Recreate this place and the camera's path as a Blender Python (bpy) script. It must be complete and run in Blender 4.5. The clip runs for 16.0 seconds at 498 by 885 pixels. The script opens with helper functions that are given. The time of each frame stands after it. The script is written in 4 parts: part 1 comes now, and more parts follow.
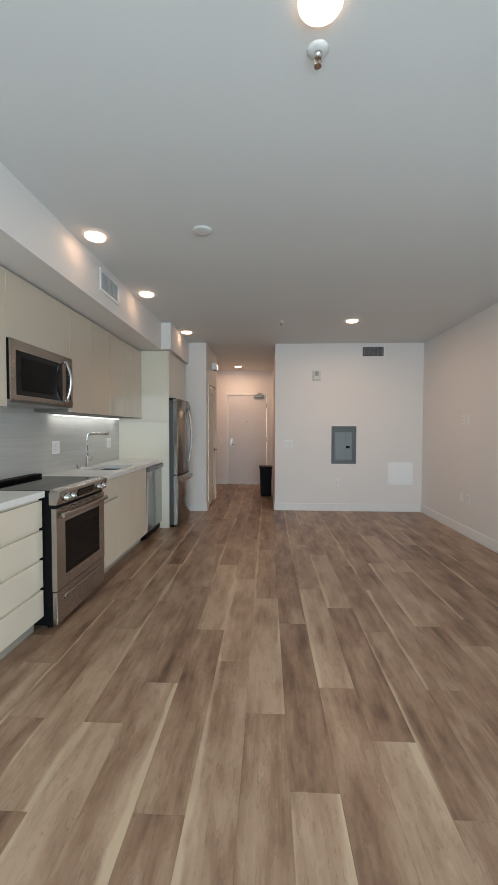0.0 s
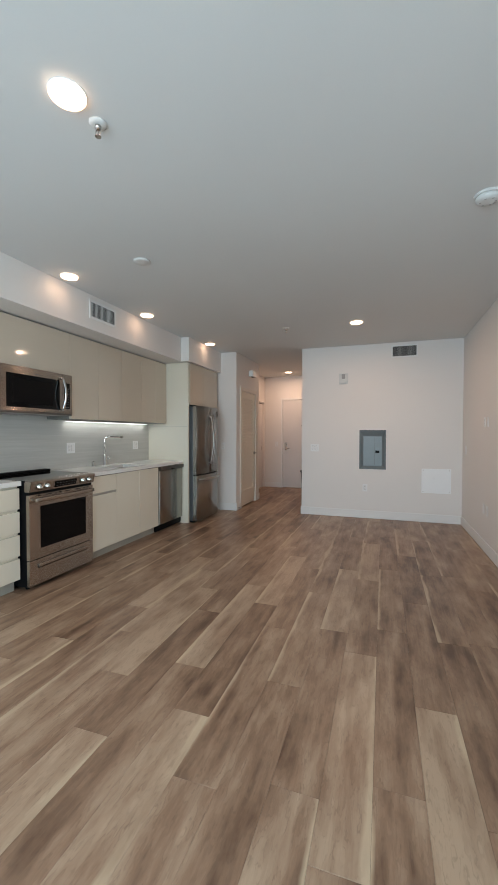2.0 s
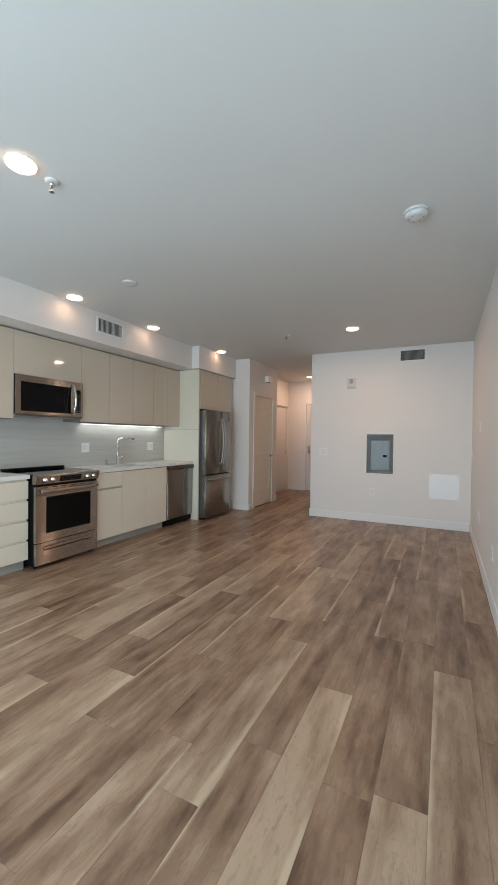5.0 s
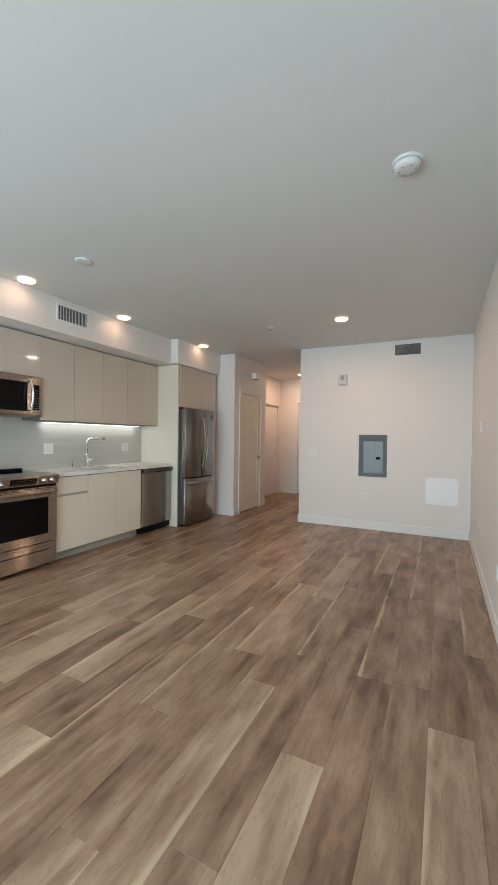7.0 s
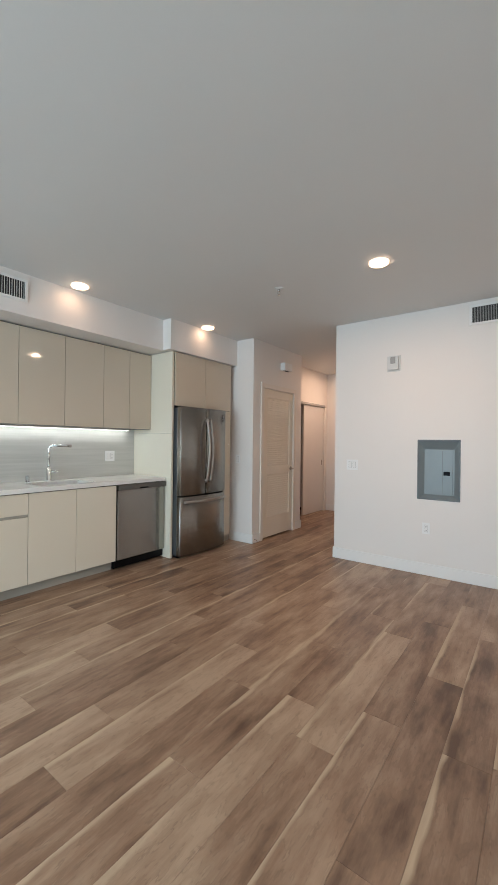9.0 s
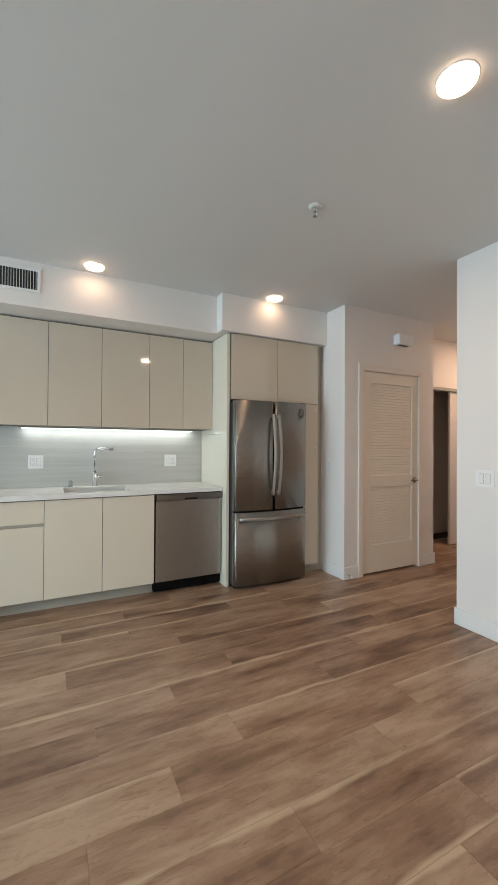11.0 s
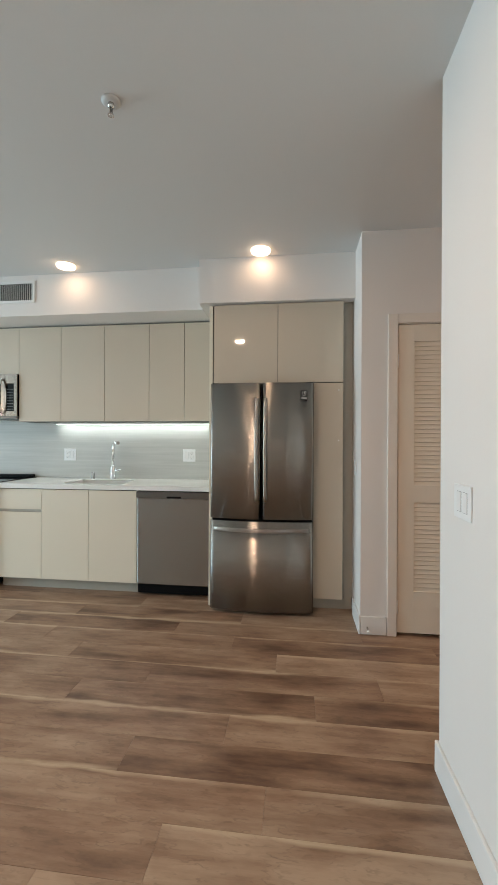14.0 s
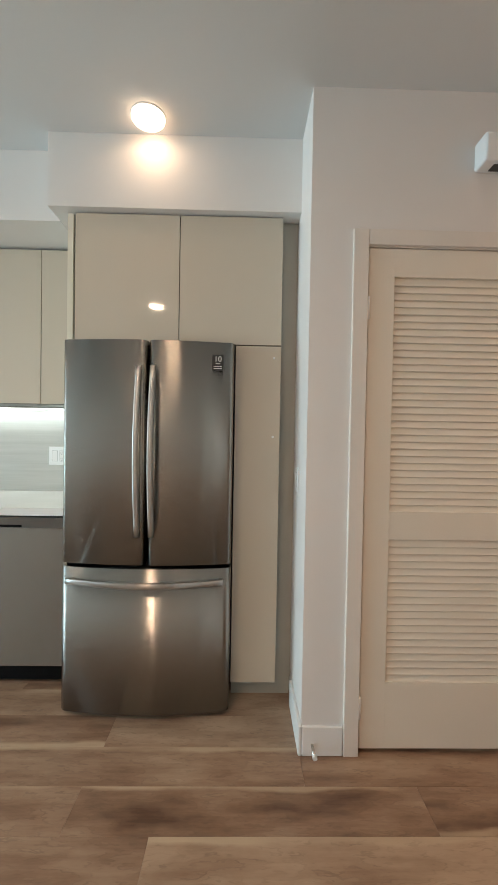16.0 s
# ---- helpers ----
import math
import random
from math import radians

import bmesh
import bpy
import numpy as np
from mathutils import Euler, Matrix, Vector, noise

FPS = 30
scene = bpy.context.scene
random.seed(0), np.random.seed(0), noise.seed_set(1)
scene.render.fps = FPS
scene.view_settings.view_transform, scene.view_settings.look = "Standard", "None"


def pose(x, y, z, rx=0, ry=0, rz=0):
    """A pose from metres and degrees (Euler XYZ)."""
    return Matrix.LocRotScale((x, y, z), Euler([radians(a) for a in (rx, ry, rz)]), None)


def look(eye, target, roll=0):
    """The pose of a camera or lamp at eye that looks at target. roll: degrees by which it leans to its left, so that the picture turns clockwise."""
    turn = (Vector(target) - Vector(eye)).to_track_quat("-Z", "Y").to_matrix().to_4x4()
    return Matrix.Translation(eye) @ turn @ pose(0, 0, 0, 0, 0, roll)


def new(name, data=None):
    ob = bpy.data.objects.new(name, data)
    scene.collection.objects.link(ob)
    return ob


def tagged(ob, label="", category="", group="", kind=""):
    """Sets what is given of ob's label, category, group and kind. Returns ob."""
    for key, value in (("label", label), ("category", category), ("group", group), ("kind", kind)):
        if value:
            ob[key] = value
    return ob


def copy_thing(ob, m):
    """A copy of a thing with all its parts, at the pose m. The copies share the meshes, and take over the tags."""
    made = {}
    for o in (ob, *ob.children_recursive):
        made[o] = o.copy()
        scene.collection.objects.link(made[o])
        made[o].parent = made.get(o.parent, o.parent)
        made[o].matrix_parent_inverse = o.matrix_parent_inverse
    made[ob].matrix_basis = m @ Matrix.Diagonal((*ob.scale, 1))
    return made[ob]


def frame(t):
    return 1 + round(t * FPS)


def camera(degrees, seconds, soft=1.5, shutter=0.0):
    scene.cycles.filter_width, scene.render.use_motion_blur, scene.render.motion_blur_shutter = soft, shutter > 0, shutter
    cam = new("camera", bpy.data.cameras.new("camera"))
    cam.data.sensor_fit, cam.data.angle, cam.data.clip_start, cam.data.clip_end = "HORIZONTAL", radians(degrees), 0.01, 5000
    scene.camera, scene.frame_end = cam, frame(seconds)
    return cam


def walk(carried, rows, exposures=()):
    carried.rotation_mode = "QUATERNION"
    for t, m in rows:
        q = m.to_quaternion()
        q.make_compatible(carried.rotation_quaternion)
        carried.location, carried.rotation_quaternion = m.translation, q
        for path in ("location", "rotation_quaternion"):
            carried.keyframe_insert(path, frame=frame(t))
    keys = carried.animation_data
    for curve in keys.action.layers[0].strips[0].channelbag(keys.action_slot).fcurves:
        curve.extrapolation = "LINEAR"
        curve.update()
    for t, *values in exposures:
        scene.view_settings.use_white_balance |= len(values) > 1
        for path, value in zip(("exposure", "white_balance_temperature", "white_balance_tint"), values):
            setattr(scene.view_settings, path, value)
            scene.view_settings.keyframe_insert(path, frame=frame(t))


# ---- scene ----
cam = camera(64.9, 16.0)
METRES, EYE, TILT, LEAN, TURN = 9.4, 1.36, 0.0, 0.0, 2.6
ROWS = [
    (0.0, 0.0, 0.0, 0.0, 0.01, -1.99, -0.15),
    (0.5, 0.0392, -0.0063, -0.0015, 5.57, -1.68, -0.07),
    (1.0, 0.0762, -0.0065, -0.003, 10.34, -1.58, -0.02),
    (1.5, 0.1151, -0.002, -0.002, 13.83, -1.46, -0.06),
    (2.0, 0.1516, -0.0056, -0.001, 16.29, -1.32, -0.1),
    (2.5, 0.1837, -0.0121, -0.0011, 18.32, -1.15, -0.15),
    (3.0, 0.2069, -0.0103, -0.002, 19.82, -1.03, -0.2),
    (3.5, 0.2194, -0.0083, -0.001, 21.15, -0.98, -0.3),
    (4.0, 0.2248, -0.0092, -0.001, 22.5, -0.9, -0.38),
    (6.5, 0.236, 0.0129, -0.0028, 24.18, -0.82, -0.77),
    (7.0, 0.2344, 0.0451, -0.0019, 23.59, -0.72, -0.77),
    (7.5, 0.235, 0.0862, -0.0018, 23.9, -0.52, -0.76),
    (8.0, 0.2359, 0.1295, -0.0026, 25.53, -0.29, -0.73),
    (8.5, 0.235, 0.1743, -0.0015, 28.7, -0.09, -0.79),
    (9.0, 0.2348, 0.219, -0.0008, 34.13, 0.07, -0.67),
    (9.5, 0.2334, 0.2615, -0.0025, 40.54, 0.25, -0.54),
    (12.0, 0.2427, 0.479, -0.002, 71.94, 0.49, -0.25),
    (12.5, 0.2366, 0.522, -0.0024, 76.63, 0.53, -0.24),
    (13.0, 0.2353, 0.5626, -0.0034, 82.2, 0.43, -0.25),
    (13.5, 0.2326, 0.5973, -0.0035, 88.59, 0.04, -0.23),
    (14.0, 0.217, 0.6243, -0.0044, 94.13, -0.13, -0.24),
    (14.5, 0.1953, 0.6409, -0.0036, 97.5, -0.53, -0.3),
    (15.0, 0.164, 0.6495, -0.0039, 97.98, -0.63, -0.49),
    (15.5, 0.1297, 0.6498, -0.0033, 94.62, -1.02, -0.69),
    (16.0, 0.096, 0.6491, -0.0027, 86.39, -0.99, -0.99),
]
EXPOSE = [(0.0, 0.52, 6900, 11), (4.0, 0.58, 6750, 10), (7.0, 0.77, 6950, 10), (9.0, 0.98, 6700, 9), (12.5, 1.15, 6600, 4), (14.5, 1.25, 6550, 3), (16.0, 1.45, 6500, 1)]
walk(cam, [(t, pose(0, 0, EYE, TILT, LEAN, TURN) @ pose(METRES * x, METRES * y, METRES * z, 90 + pitch, roll, yaw)) for t, x, y, z, yaw, pitch, roll in ROWS], EXPOSE)

# watts of the window's sky light and of the strip light
DAY, LEDW = 113.0, 0.8
# ceiling lights: x, y, watts (the kitchen row is dimmed)
LAMPS = [(0.17, 1.34, 6.5), (-1.255, 2.85, 0.22), (-1.255, 4.075, 0.22), (-1.172, 5.69, 0.16), (1.095, 5.17, 8.0), (-0.65, 8.87, 7.0)]

# ---- world and lights ----
world = bpy.data.worlds.new("world")
scene.world = world
world.use_nodes = True
wn = world.node_tree.nodes
sky = wn.new("ShaderNodeTexSky")
sky.sky_type, sky.sun_disc, sky.sun_elevation, sky.sun_rotation = "NISHITA", False, radians(40), radians(20)
wn["Background"].inputs[1].default_value = 0.12
world.node_tree.links.new(sky.outputs[0], wn["Background"].inputs[0])


def lamp(name, kind, m, power, colour, size, size_y=0.0, shape="", spread=180):
    d = bpy.data.lights.new(name, kind)
    d.energy, d.color = power, colour
    if kind == "AREA":
        d.shape = shape or "RECTANGLE"
        d.size = size
        d.spread = radians(spread)
        if size_y:
            d.size_y = size_y
    o = new(name, d)
    o.matrix_world = m
    return o


SUN = lamp("sun", "SUN", look((3, 8, 9), (0, 0, 0)), 1.5, (1, 0.95, 0.88), 0)
SUN.data.angle = radians(6)
# sky light entering through the window behind
lamp("window_daylight", "AREA", look((0.5, -1.76, 1.3), (0.5, 3, 1.3)), DAY, (0.585, 0.82, 1.0), 3.3, 2.2)
WARM = (1.0, 0.67, 0.48)

# ---- materials ----


class Nodes:
    def __init__(self, name, rough=0.5, metal=0.0):
        self.m = bpy.data.materials.new(name)
        self.m.use_nodes = True
        self.t = self.m.node_tree
        self.b = self.t.nodes["Principled BSDF"]
        self.b.inputs["Roughness"].default_value = rough
        self.b.inputs["Metallic"].default_value = metal

    def n(self, kind, **sets):
        node = self.t.nodes.new(kind)
        for k, v in sets.items():
            if k == "op":
                node.operation = v
            elif k == "blend":
                node.data_type, node.blend_type = "RGBA", v
            else:
                node.inputs[k.replace("_", " ")].default_value = v
        return node

    def l(self, a, b):
        self.t.links.new(a, b)

    def math(self, op, a, b=0.0, c=0.0):
        node = self.n("ShaderNodeMath", op=op)
        for i, v in enumerate((a, b, c)):
            if isinstance(v, (int, float)):
                node.inputs[i].default_value = v
            else:
                self.l(v, node.inputs[i])
        return node.outputs[0]

    def mix(self, f, a, b, blend="MIX"):
        node = self.n("ShaderNodeMix", blend=blend)
        for s, v in ((node.inputs[0], f), (node.inputs[6], a), (node.inputs[7], b)):
            if isinstance(v, (int, float)):
                s.default_value = v
            elif isinstance(v, tuple):
                s.default_value = (*v, 1)
            else:
                self.l(v, s)
        return node.outputs[2]

    def noise(self, scale, detail=3.0, stretch=(1, 1, 1), rough=0.5, offset=None):
        co = self.n("ShaderNodeTexCoord")
        mp = self.n("ShaderNodeMapping")
        mp.inputs["Scale"].default_value = stretch
        src = co.outputs["Object"]
        if offset is not None:
            add = self.n("ShaderNodeVectorMath", op="ADD")
            self.l(src, add.inputs[0])
            self.l(offset, add.inputs[1])
            src = add.outputs[0]
        self.l(src, mp.inputs["Vector"])
        t = self.n("ShaderNodeTexNoise", Scale=scale, Detail=detail, Roughness=rough)
        self.l(mp.outputs[0], t.inputs["Vector"])
        return t.outputs[0]

    def ramp(self, f, lo, hi, a=0.0, b=1.0):
        r = self.n("ShaderNodeMapRange")
        for i, v in enumerate((lo, hi, a, b)):
            r.inputs[i + 1].default_value = v
        self.l(f, r.inputs[0])
        return r.outputs[0]

    def base(self, c):
        self.l(c, self.b.inputs["Base Color"])

    def rough(self, r):
        self.l(r, self.b.inputs["Roughness"])

    def bump(self, h, strength, dist=0.002):
        b = self.n("ShaderNodeBump", Strength=strength, Distance=dist)
        self.l(h, b.inputs["Height"])
        self.l(b.outputs[0], self.b.inputs["Normal"])


def plain(name, colour, rough=0.5, metal=0.0, var=0.06, scale=6.0, grain=0.0, grain_scale=180.0, stretch=(1, 1, 1), coat=0.0):
    """A paint, plastic or metal with broad mottling, varied gloss and fine relief."""
    k = Nodes(name, rough, metal)
    big = k.noise(scale, 4, stretch)
    fine = k.noise(grain_scale, 2, stretch)
    f = k.math("ADD", k.math("MULTIPLY", big, 0.7), k.math("MULTIPLY", fine, 0.3))
    lo, hi = tuple(c * (1 - var) for c in colour), tuple(min(1, c * (1 + var)) for c in colour)
    k.base(k.mix(k.ramp(f, 0.3, 0.7), lo, hi))
    k.rough(k.ramp(big, 0.3, 0.7, rough * 0.88, min(1, rough * 1.12)))
    if grain:
        k.bump(fine, grain)
    if coat:
        k.b.inputs["Coat Weight"].default_value = coat
        k.b.inputs["Coat Roughness"].default_value = 0.04
    return k.m


def glow(name, colour, strength):
    k = Nodes(name)
    k.b.inputs["Base Color"].default_value = (*colour, 1)
    k.b.inputs["Emission Color"].default_value = (*colour, 1)
    k.b.inputs["Emission Strength"].default_value = strength
    return k.m


def brushed(name, colour, rough, stretch, relief=3.2):
    k = Nodes(name, rough, 1.0)
    streak = k.noise(60, 4, stretch, 0.6)
    broad = k.noise(1.5, 2)
    f = k.math("ADD", k.math("MULTIPLY", streak, 0.6), k.math("MULTIPLY", broad, 0.4))
    k.base(k.mix(k.ramp(f, 0.3, 0.7), tuple(c * 0.94 for c in colour), tuple(c * 1.06 for c in colour)))
    k.rough(k.ramp(f, 0.3, 0.7, rough * 0.94, rough * 1.06))
    k.b.inputs["Anisotropic"].default_value = 1.0
    k.b.inputs["Anisotropic Rotation"].default_value = 0.25
    tan = k.n("ShaderNodeTangent")
    tan.direction_type, tan.axis = "RADIAL", "Z"
    k.l(tan.outputs[0], k.b.inputs["Tangent"])
    # the brush lines tip the surface up and down, so reflections smear upright
    lines = k.noise(900, 1, (1.0, 1.0, 5.0), 0.5)
    geo = k.n("ShaderNodeNewGeometry")
    tip = k.n("ShaderNodeCombineXYZ")
    k.l(k.math("MULTIPLY", k.math("SUBTRACT", lines, 0.5), relief), tip.inputs[2])
    add = k.n("ShaderNodeVectorMath", op="ADD")
    k.l(geo.outputs["Normal"], add.inputs[0])
    k.l(tip.outputs[0], add.inputs[1])
    unit = k.n("ShaderNodeVectorMath", op="NORMALIZE")
    k.l(add.outputs[0], unit.inputs[0])
    k.l(unit.outputs[0], k.b.inputs["Normal"])
    return k.m


def plank_wood():
    """Vinyl oak: dark and light boards, long grain, pale sapwood along an edge. The object's colour holds the width of the pale edges and the tone."""
    k = Nodes("plank_wood", 0.42)
    info = k.n("ShaderNodeObjectInfo")
    rnd = info.outputs["Random"]
    comb = k.n("ShaderNodeCombineXYZ")
    k.l(k.math("MULTIPLY", rnd, 37.0), comb.inputs[0])
    k.l(k.math("MULTIPLY", rnd, 91.0), comb.inputs[1])
    off = comb.outputs[0]
    sep = k.n("ShaderNodeSeparateColor")
    k.l(info.outputs["Color"], sep.inputs[0])
    grain = k.noise(8, 6, (2.6, 0.20, 1), 0.6, off)
    figure = k.noise(3.4, 5, (2.3, 0.60, 1), 0.6, off)
    fine = k.noise(60, 3, (3.0, 0.04, 1), 0.6, off)
    fleck = k.noise(26, 2, (2.0, 0.3, 1), 0.5, off)
    wave = k.noise(2.0, 3, (0.01, 1.2, 1), 0.5, off)
    co = k.n("ShaderNodeTexCoord")
    xyz = k.n("ShaderNodeSeparateXYZ")
    k.l(co.outputs["Object"], xyz.inputs[0])
    tone = k.math("ADD", k.math("MULTIPLY", figure, 0.72), k.math("ADD", k.math("MULTIPLY", grain, 0.29), k.math("MULTIPLY", k.math("SUBTRACT", sep.outputs[2], 0.5), 0.31)))
    ramp = k.n("ShaderNodeValToRGB")
    e = ramp.color_ramp.elements
    e[0].position, e[0].color = 0.33, (0.115, 0.060, 0.036, 1)
    e[1].position, e[1].color = 0.66, (0.430, 0.300, 0.206, 1)
    mid = e.new(0.48)
    mid.color = (0.270, 0.163, 0.104, 1)
    k.l(tone, ramp.inputs[0])
    col = k.mix(k.ramp(fine, 0.5, 0.78, 0.0, 0.08), ramp.outputs[0], (0.085, 0.050, 0.032))
    rings = k.math("SINE", k.math("MULTIPLY", figure, 95.0))
    knotty = k.math("MULTIPLY", k.ramp(rings, 0.35, 1.0), k.ramp(fleck, 0.4, 0.65, 0.0, 0.30))
    col = k.mix(knotty, col, (0.10, 0.062, 0.040))
    col = k.mix(k.ramp(fleck, 0.68, 0.80, 0.0, 0.25), col, (0.07, 0.042, 0.028))
    shift = k.math("MULTIPLY", k.math("SUBTRACT", wave, 0.5), 0.075)
    wisp = k.noise(9, 4, (0.9, 0.16, 1), 0.6, off)
    shift = k.math("ADD", shift, k.math("MULTIPLY", k.math("SUBTRACT", wisp, 0.5), 0.030))
    fade = k.ramp(k.noise(1.5, 2, (0.01, 1.0, 1), 0.5, off), 0.36, 0.52, 0.15, 1.0)
    pale = (0.55, 0.42, 0.288)
    for side, chan in ((-1, 0), (1, 1)):
        d = k.math("ADD", k.math("ADD", k.math("MULTIPLY", xyz.outputs[0], -side), 0.0935), shift)
        width = k.math("MULTIPLY", sep.outputs[chan], 0.046)
        inside = k.math("SUBTRACT", width, d)
        f = k.math("MULTIPLY", k.ramp(inside, -0.006, 0.008), k.ramp(sep.outputs[chan], 0.02, 0.08))
        col = k.mix(k.math("MULTIPLY", k.math("MULTIPLY", f, fade), k.ramp(grain, 0.25, 0.6, 1.0, 0.6)), col, pale)
    k.base(col)
    k.rough(k.ramp(fine, 0.3, 0.7, 0.32, 0.44))
    k.bump(k.math("ADD", fine, k.math("MULTIPLY", grain, 0.5)), 0.10, 0.001)
    return k.m


def stone_streak(name, a, b, rough):
    """Polished slab with long level veins."""
    k = Nodes(name, rough)
    v1 = k.noise(7, 6, (1, 0.12, 3.2), 0.65)
    v2 = k.noise(30, 4, (1, 0.06, 3.0), 0.6)
    f = k.math("ADD", k.math("MULTIPLY", v1, 0.65), k.math("MULTIPLY", v2, 0.35))
    k.base(k.mix(k.ramp(f, 0.36, 0.62), a, b))
    k.bump(v2, 0.02, 0.001)
    return k.m


def glass(name):
    k = Nodes(name, 0.02)
    k.b.inputs["Transmission Weight"].default_value = 1.0
    k.b.inputs["Base Color"].default_value = (0.95, 0.97, 0.97, 1)
    return k.m


WALL = plain("wall_paint", (0.80, 0.755, 0.72), 0.62, var=0.02, scale=1.2, grain=0.05, grain_scale=240)
CEIL = plain("ceiling_paint", (0.70, 0.698, 0.685), 0.75, var=0.02, scale=1.0, grain=0.06, grain_scale=220)
TRIM = plain("trim_paint", (0.82, 0.80, 0.78), 0.38, var=0.02, scale=3, grain=0.02)
DOORP = plain("door_paint", (0.80, 0.725, 0.62), 0.42, var=0.025, scale=3, grain=0.03)
CASING = plain("casing_paint", (0.78, 0.715, 0.65), 0.4, var=0.02, scale=3, grain=0.02)
ENTRY = plain("entry_door_paint", (0.72, 0.68, 0.66), 0.42, var=0.025, scale=3, grain=0.03)
GLOSSB = plain("beige_lacquer", (0.61, 0.525, 0.42), 0.04, var=0.015, scale=1.5)
GLOSSW = plain("cream_lacquer", (0.77, 0.70, 0.575), 0.04, var=0.015, scale=1.5)
CARC = plain("carcass_beige", (0.42, 0.39, 0.33), 0.5, var=0.05)
# carcass beige darkened, so its colour holds the shade in the door gaps
BODY = plain("carcass_gap_shade", (0.16, 0.15, 0.13), 0.5, var=0.05)
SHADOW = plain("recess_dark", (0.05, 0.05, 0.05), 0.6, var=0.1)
QUARTZ = plain("white_quartz", (0.84, 0.83, 0.80), 0.24, var=0.012, scale=3, grain_scale=60)
SPLASH = stone_streak("grey_veined_slab", (0.48, 0.475, 0.44), (0.57, 0.56, 0.525), 0.12)
STEEL = brushed("stainless_steel", (0.42, 0.37, 0.325), 0.20, (1, 0.04, 8))
STEELV = brushed("stainless_steel_upright", (0.36, 0.345, 0.32), 0.20, (1, 0.04, 8))
STEELD = brushed("dark_stainless", (0.20, 0.19, 0.18), 0.33, (5, 5, 0.12), 0.02)
CHROME = plain("chrome", (0.80, 0.80, 0.80), 0.07, 1.0, var=0.02)
HANDLE = brushed("handle_steel", (0.46, 0.44, 0.42), 0.30, (4, 4, 0.2), 0.02)
CASE = plain("dark_grey_case", (0.055, 0.06, 0.065), 0.42, var=0.06, grain=0.05)
SATIN = plain("satin_metal", (0.62, 0.60, 0.57), 0.24, 1.0, var=0.04, grain=0.02)
BRONZE = plain("aged_metal", (0.30, 0.27, 0.24), 0.32, 1.0, var=0.08)
BLACKG = plain("black_glass", (0.004, 0.004, 0.0045), 0.05, var=0.1)
BLACKG.node_tree.nodes["Principled BSDF"].inputs["Specular IOR Level"].default_value = 0.16
BLACKP = plain("black_plastic", (0.004, 0.004, 0.0045), 0.5, var=0.15, grain=0.03)
BLACKP.node_tree.nodes["Principled BSDF"].inputs["Specular IOR Level"].default_value = 0.12
WHITEP = plain("white_plastic", (0.84, 0.83, 0.82), 0.35, var=0.02)
COVER = plain("cover_plastic", (0.90, 0.90, 0.90), 0.3, var=0.01)
GREYP = plain("grey_plastic", (0.36, 0.35, 0.34), 0.45, var=0.05)
PANELG = plain("grey_enamel", (0.11, 0.125, 0.13), 0.38, var=0.05, scale=8, grain=0.03)
PANELL = plain("light_grey_enamel", (0.185, 0.22, 0.235), 0.34, var=0.05, scale=8, grain=0.03)
VENTD = plain("vent_shadow", (0.03, 0.03, 0.03), 0.8, var=0.1)
WOOD = plank_wood()
CEILP = plain("ceiling_plastic", (0.66, 0.655, 0.64), 0.45, var=0.03)
SUBF = plain("underlay", (0.05, 0.035, 0.025), 0.9, var=0.1)
GLASS = glass("window_glass")
LENS = glow("lamp_lens", (1.0, 0.68, 0.47), 3.2)
LED = glow("led_strip", (0.93, 0.97, 1.0), 0.55)
LEDB = glow("led_bead", (0.93, 0.97, 1.0), 4.0)
ALARM = plain("alarm_plastic", (0.66, 0.65, 0.63), 0.4, var=0.03)
LABELB = plain("label_black", (0.012, 0.012, 0.012), 0.4)
LABELW = plain("label_white", (0.75, 0.75, 0.73), 0.4)
DISP = plain("display_print", (0.16, 0.16, 0.16), 0.4)

# ---- mesh helpers ----


def box(bm, x0, x1, y0, y1, z0, z1, bev=0.0, seg=2):
    r = bmesh.ops.create_cube(bm, size=1, matrix=Matrix.Translation(((x0 + x1) / 2, (y0 + y1) / 2, (z0 + z1) / 2)) @ Matrix.Diagonal((x1 - x0, y1 - y0, z1 - z0, 1)))
    if bev:
        es = list({e for v in r["verts"] for e in v.link_edges})
        bmesh.ops.bevel(bm, geom=es, offset=bev, segments=seg, affect="EDGES", profile=0.5)
    return bm


def B(x0, x1, y0, y1, z0, z1, bev=0.0, seg=2):
    return box(bmesh.new(), x0, x1, y0, y1, z0, z1, bev, seg)


def tube(bm, pts, r, seg=12, caps=True):
    """A round bar through the points; r is one radius or one for each point."""
    pts = [Vector(p) for p in pts]
    rs = [r] * len(pts) if isinstance(r, (int, float)) else r
    rings, up = [], None
    for i, p in enumerate(pts):
        d = (pts[min(i + 1, len(pts) - 1)] - pts[max(i - 1, 0)]).normalized()
        if up is None:
            up = d.orthogonal().normalized()
        a = (up - d * up.dot(d)).normalized()
        up = a
        b = d.cross(a)
        rings.append([bm.verts.new(p + (a * math.cos(2 * math.pi * j / seg) + b * math.sin(2 * math.pi * j / seg)) * rs[i]) for j in range(seg)])
    for p, q in zip(rings, rings[1:]):
        for j in range(seg):
            f = bm.faces.new((p[j], p[(j + 1) % seg], q[(j + 1) % seg], q[j]))
            f.smooth = True
    if caps:
        bm.faces.new(rings[0][::-1])
        bm.faces.new(rings[-1])
    return bm


def T(pts, r, seg=12):
    return tube(bmesh.new(), pts, r, seg)


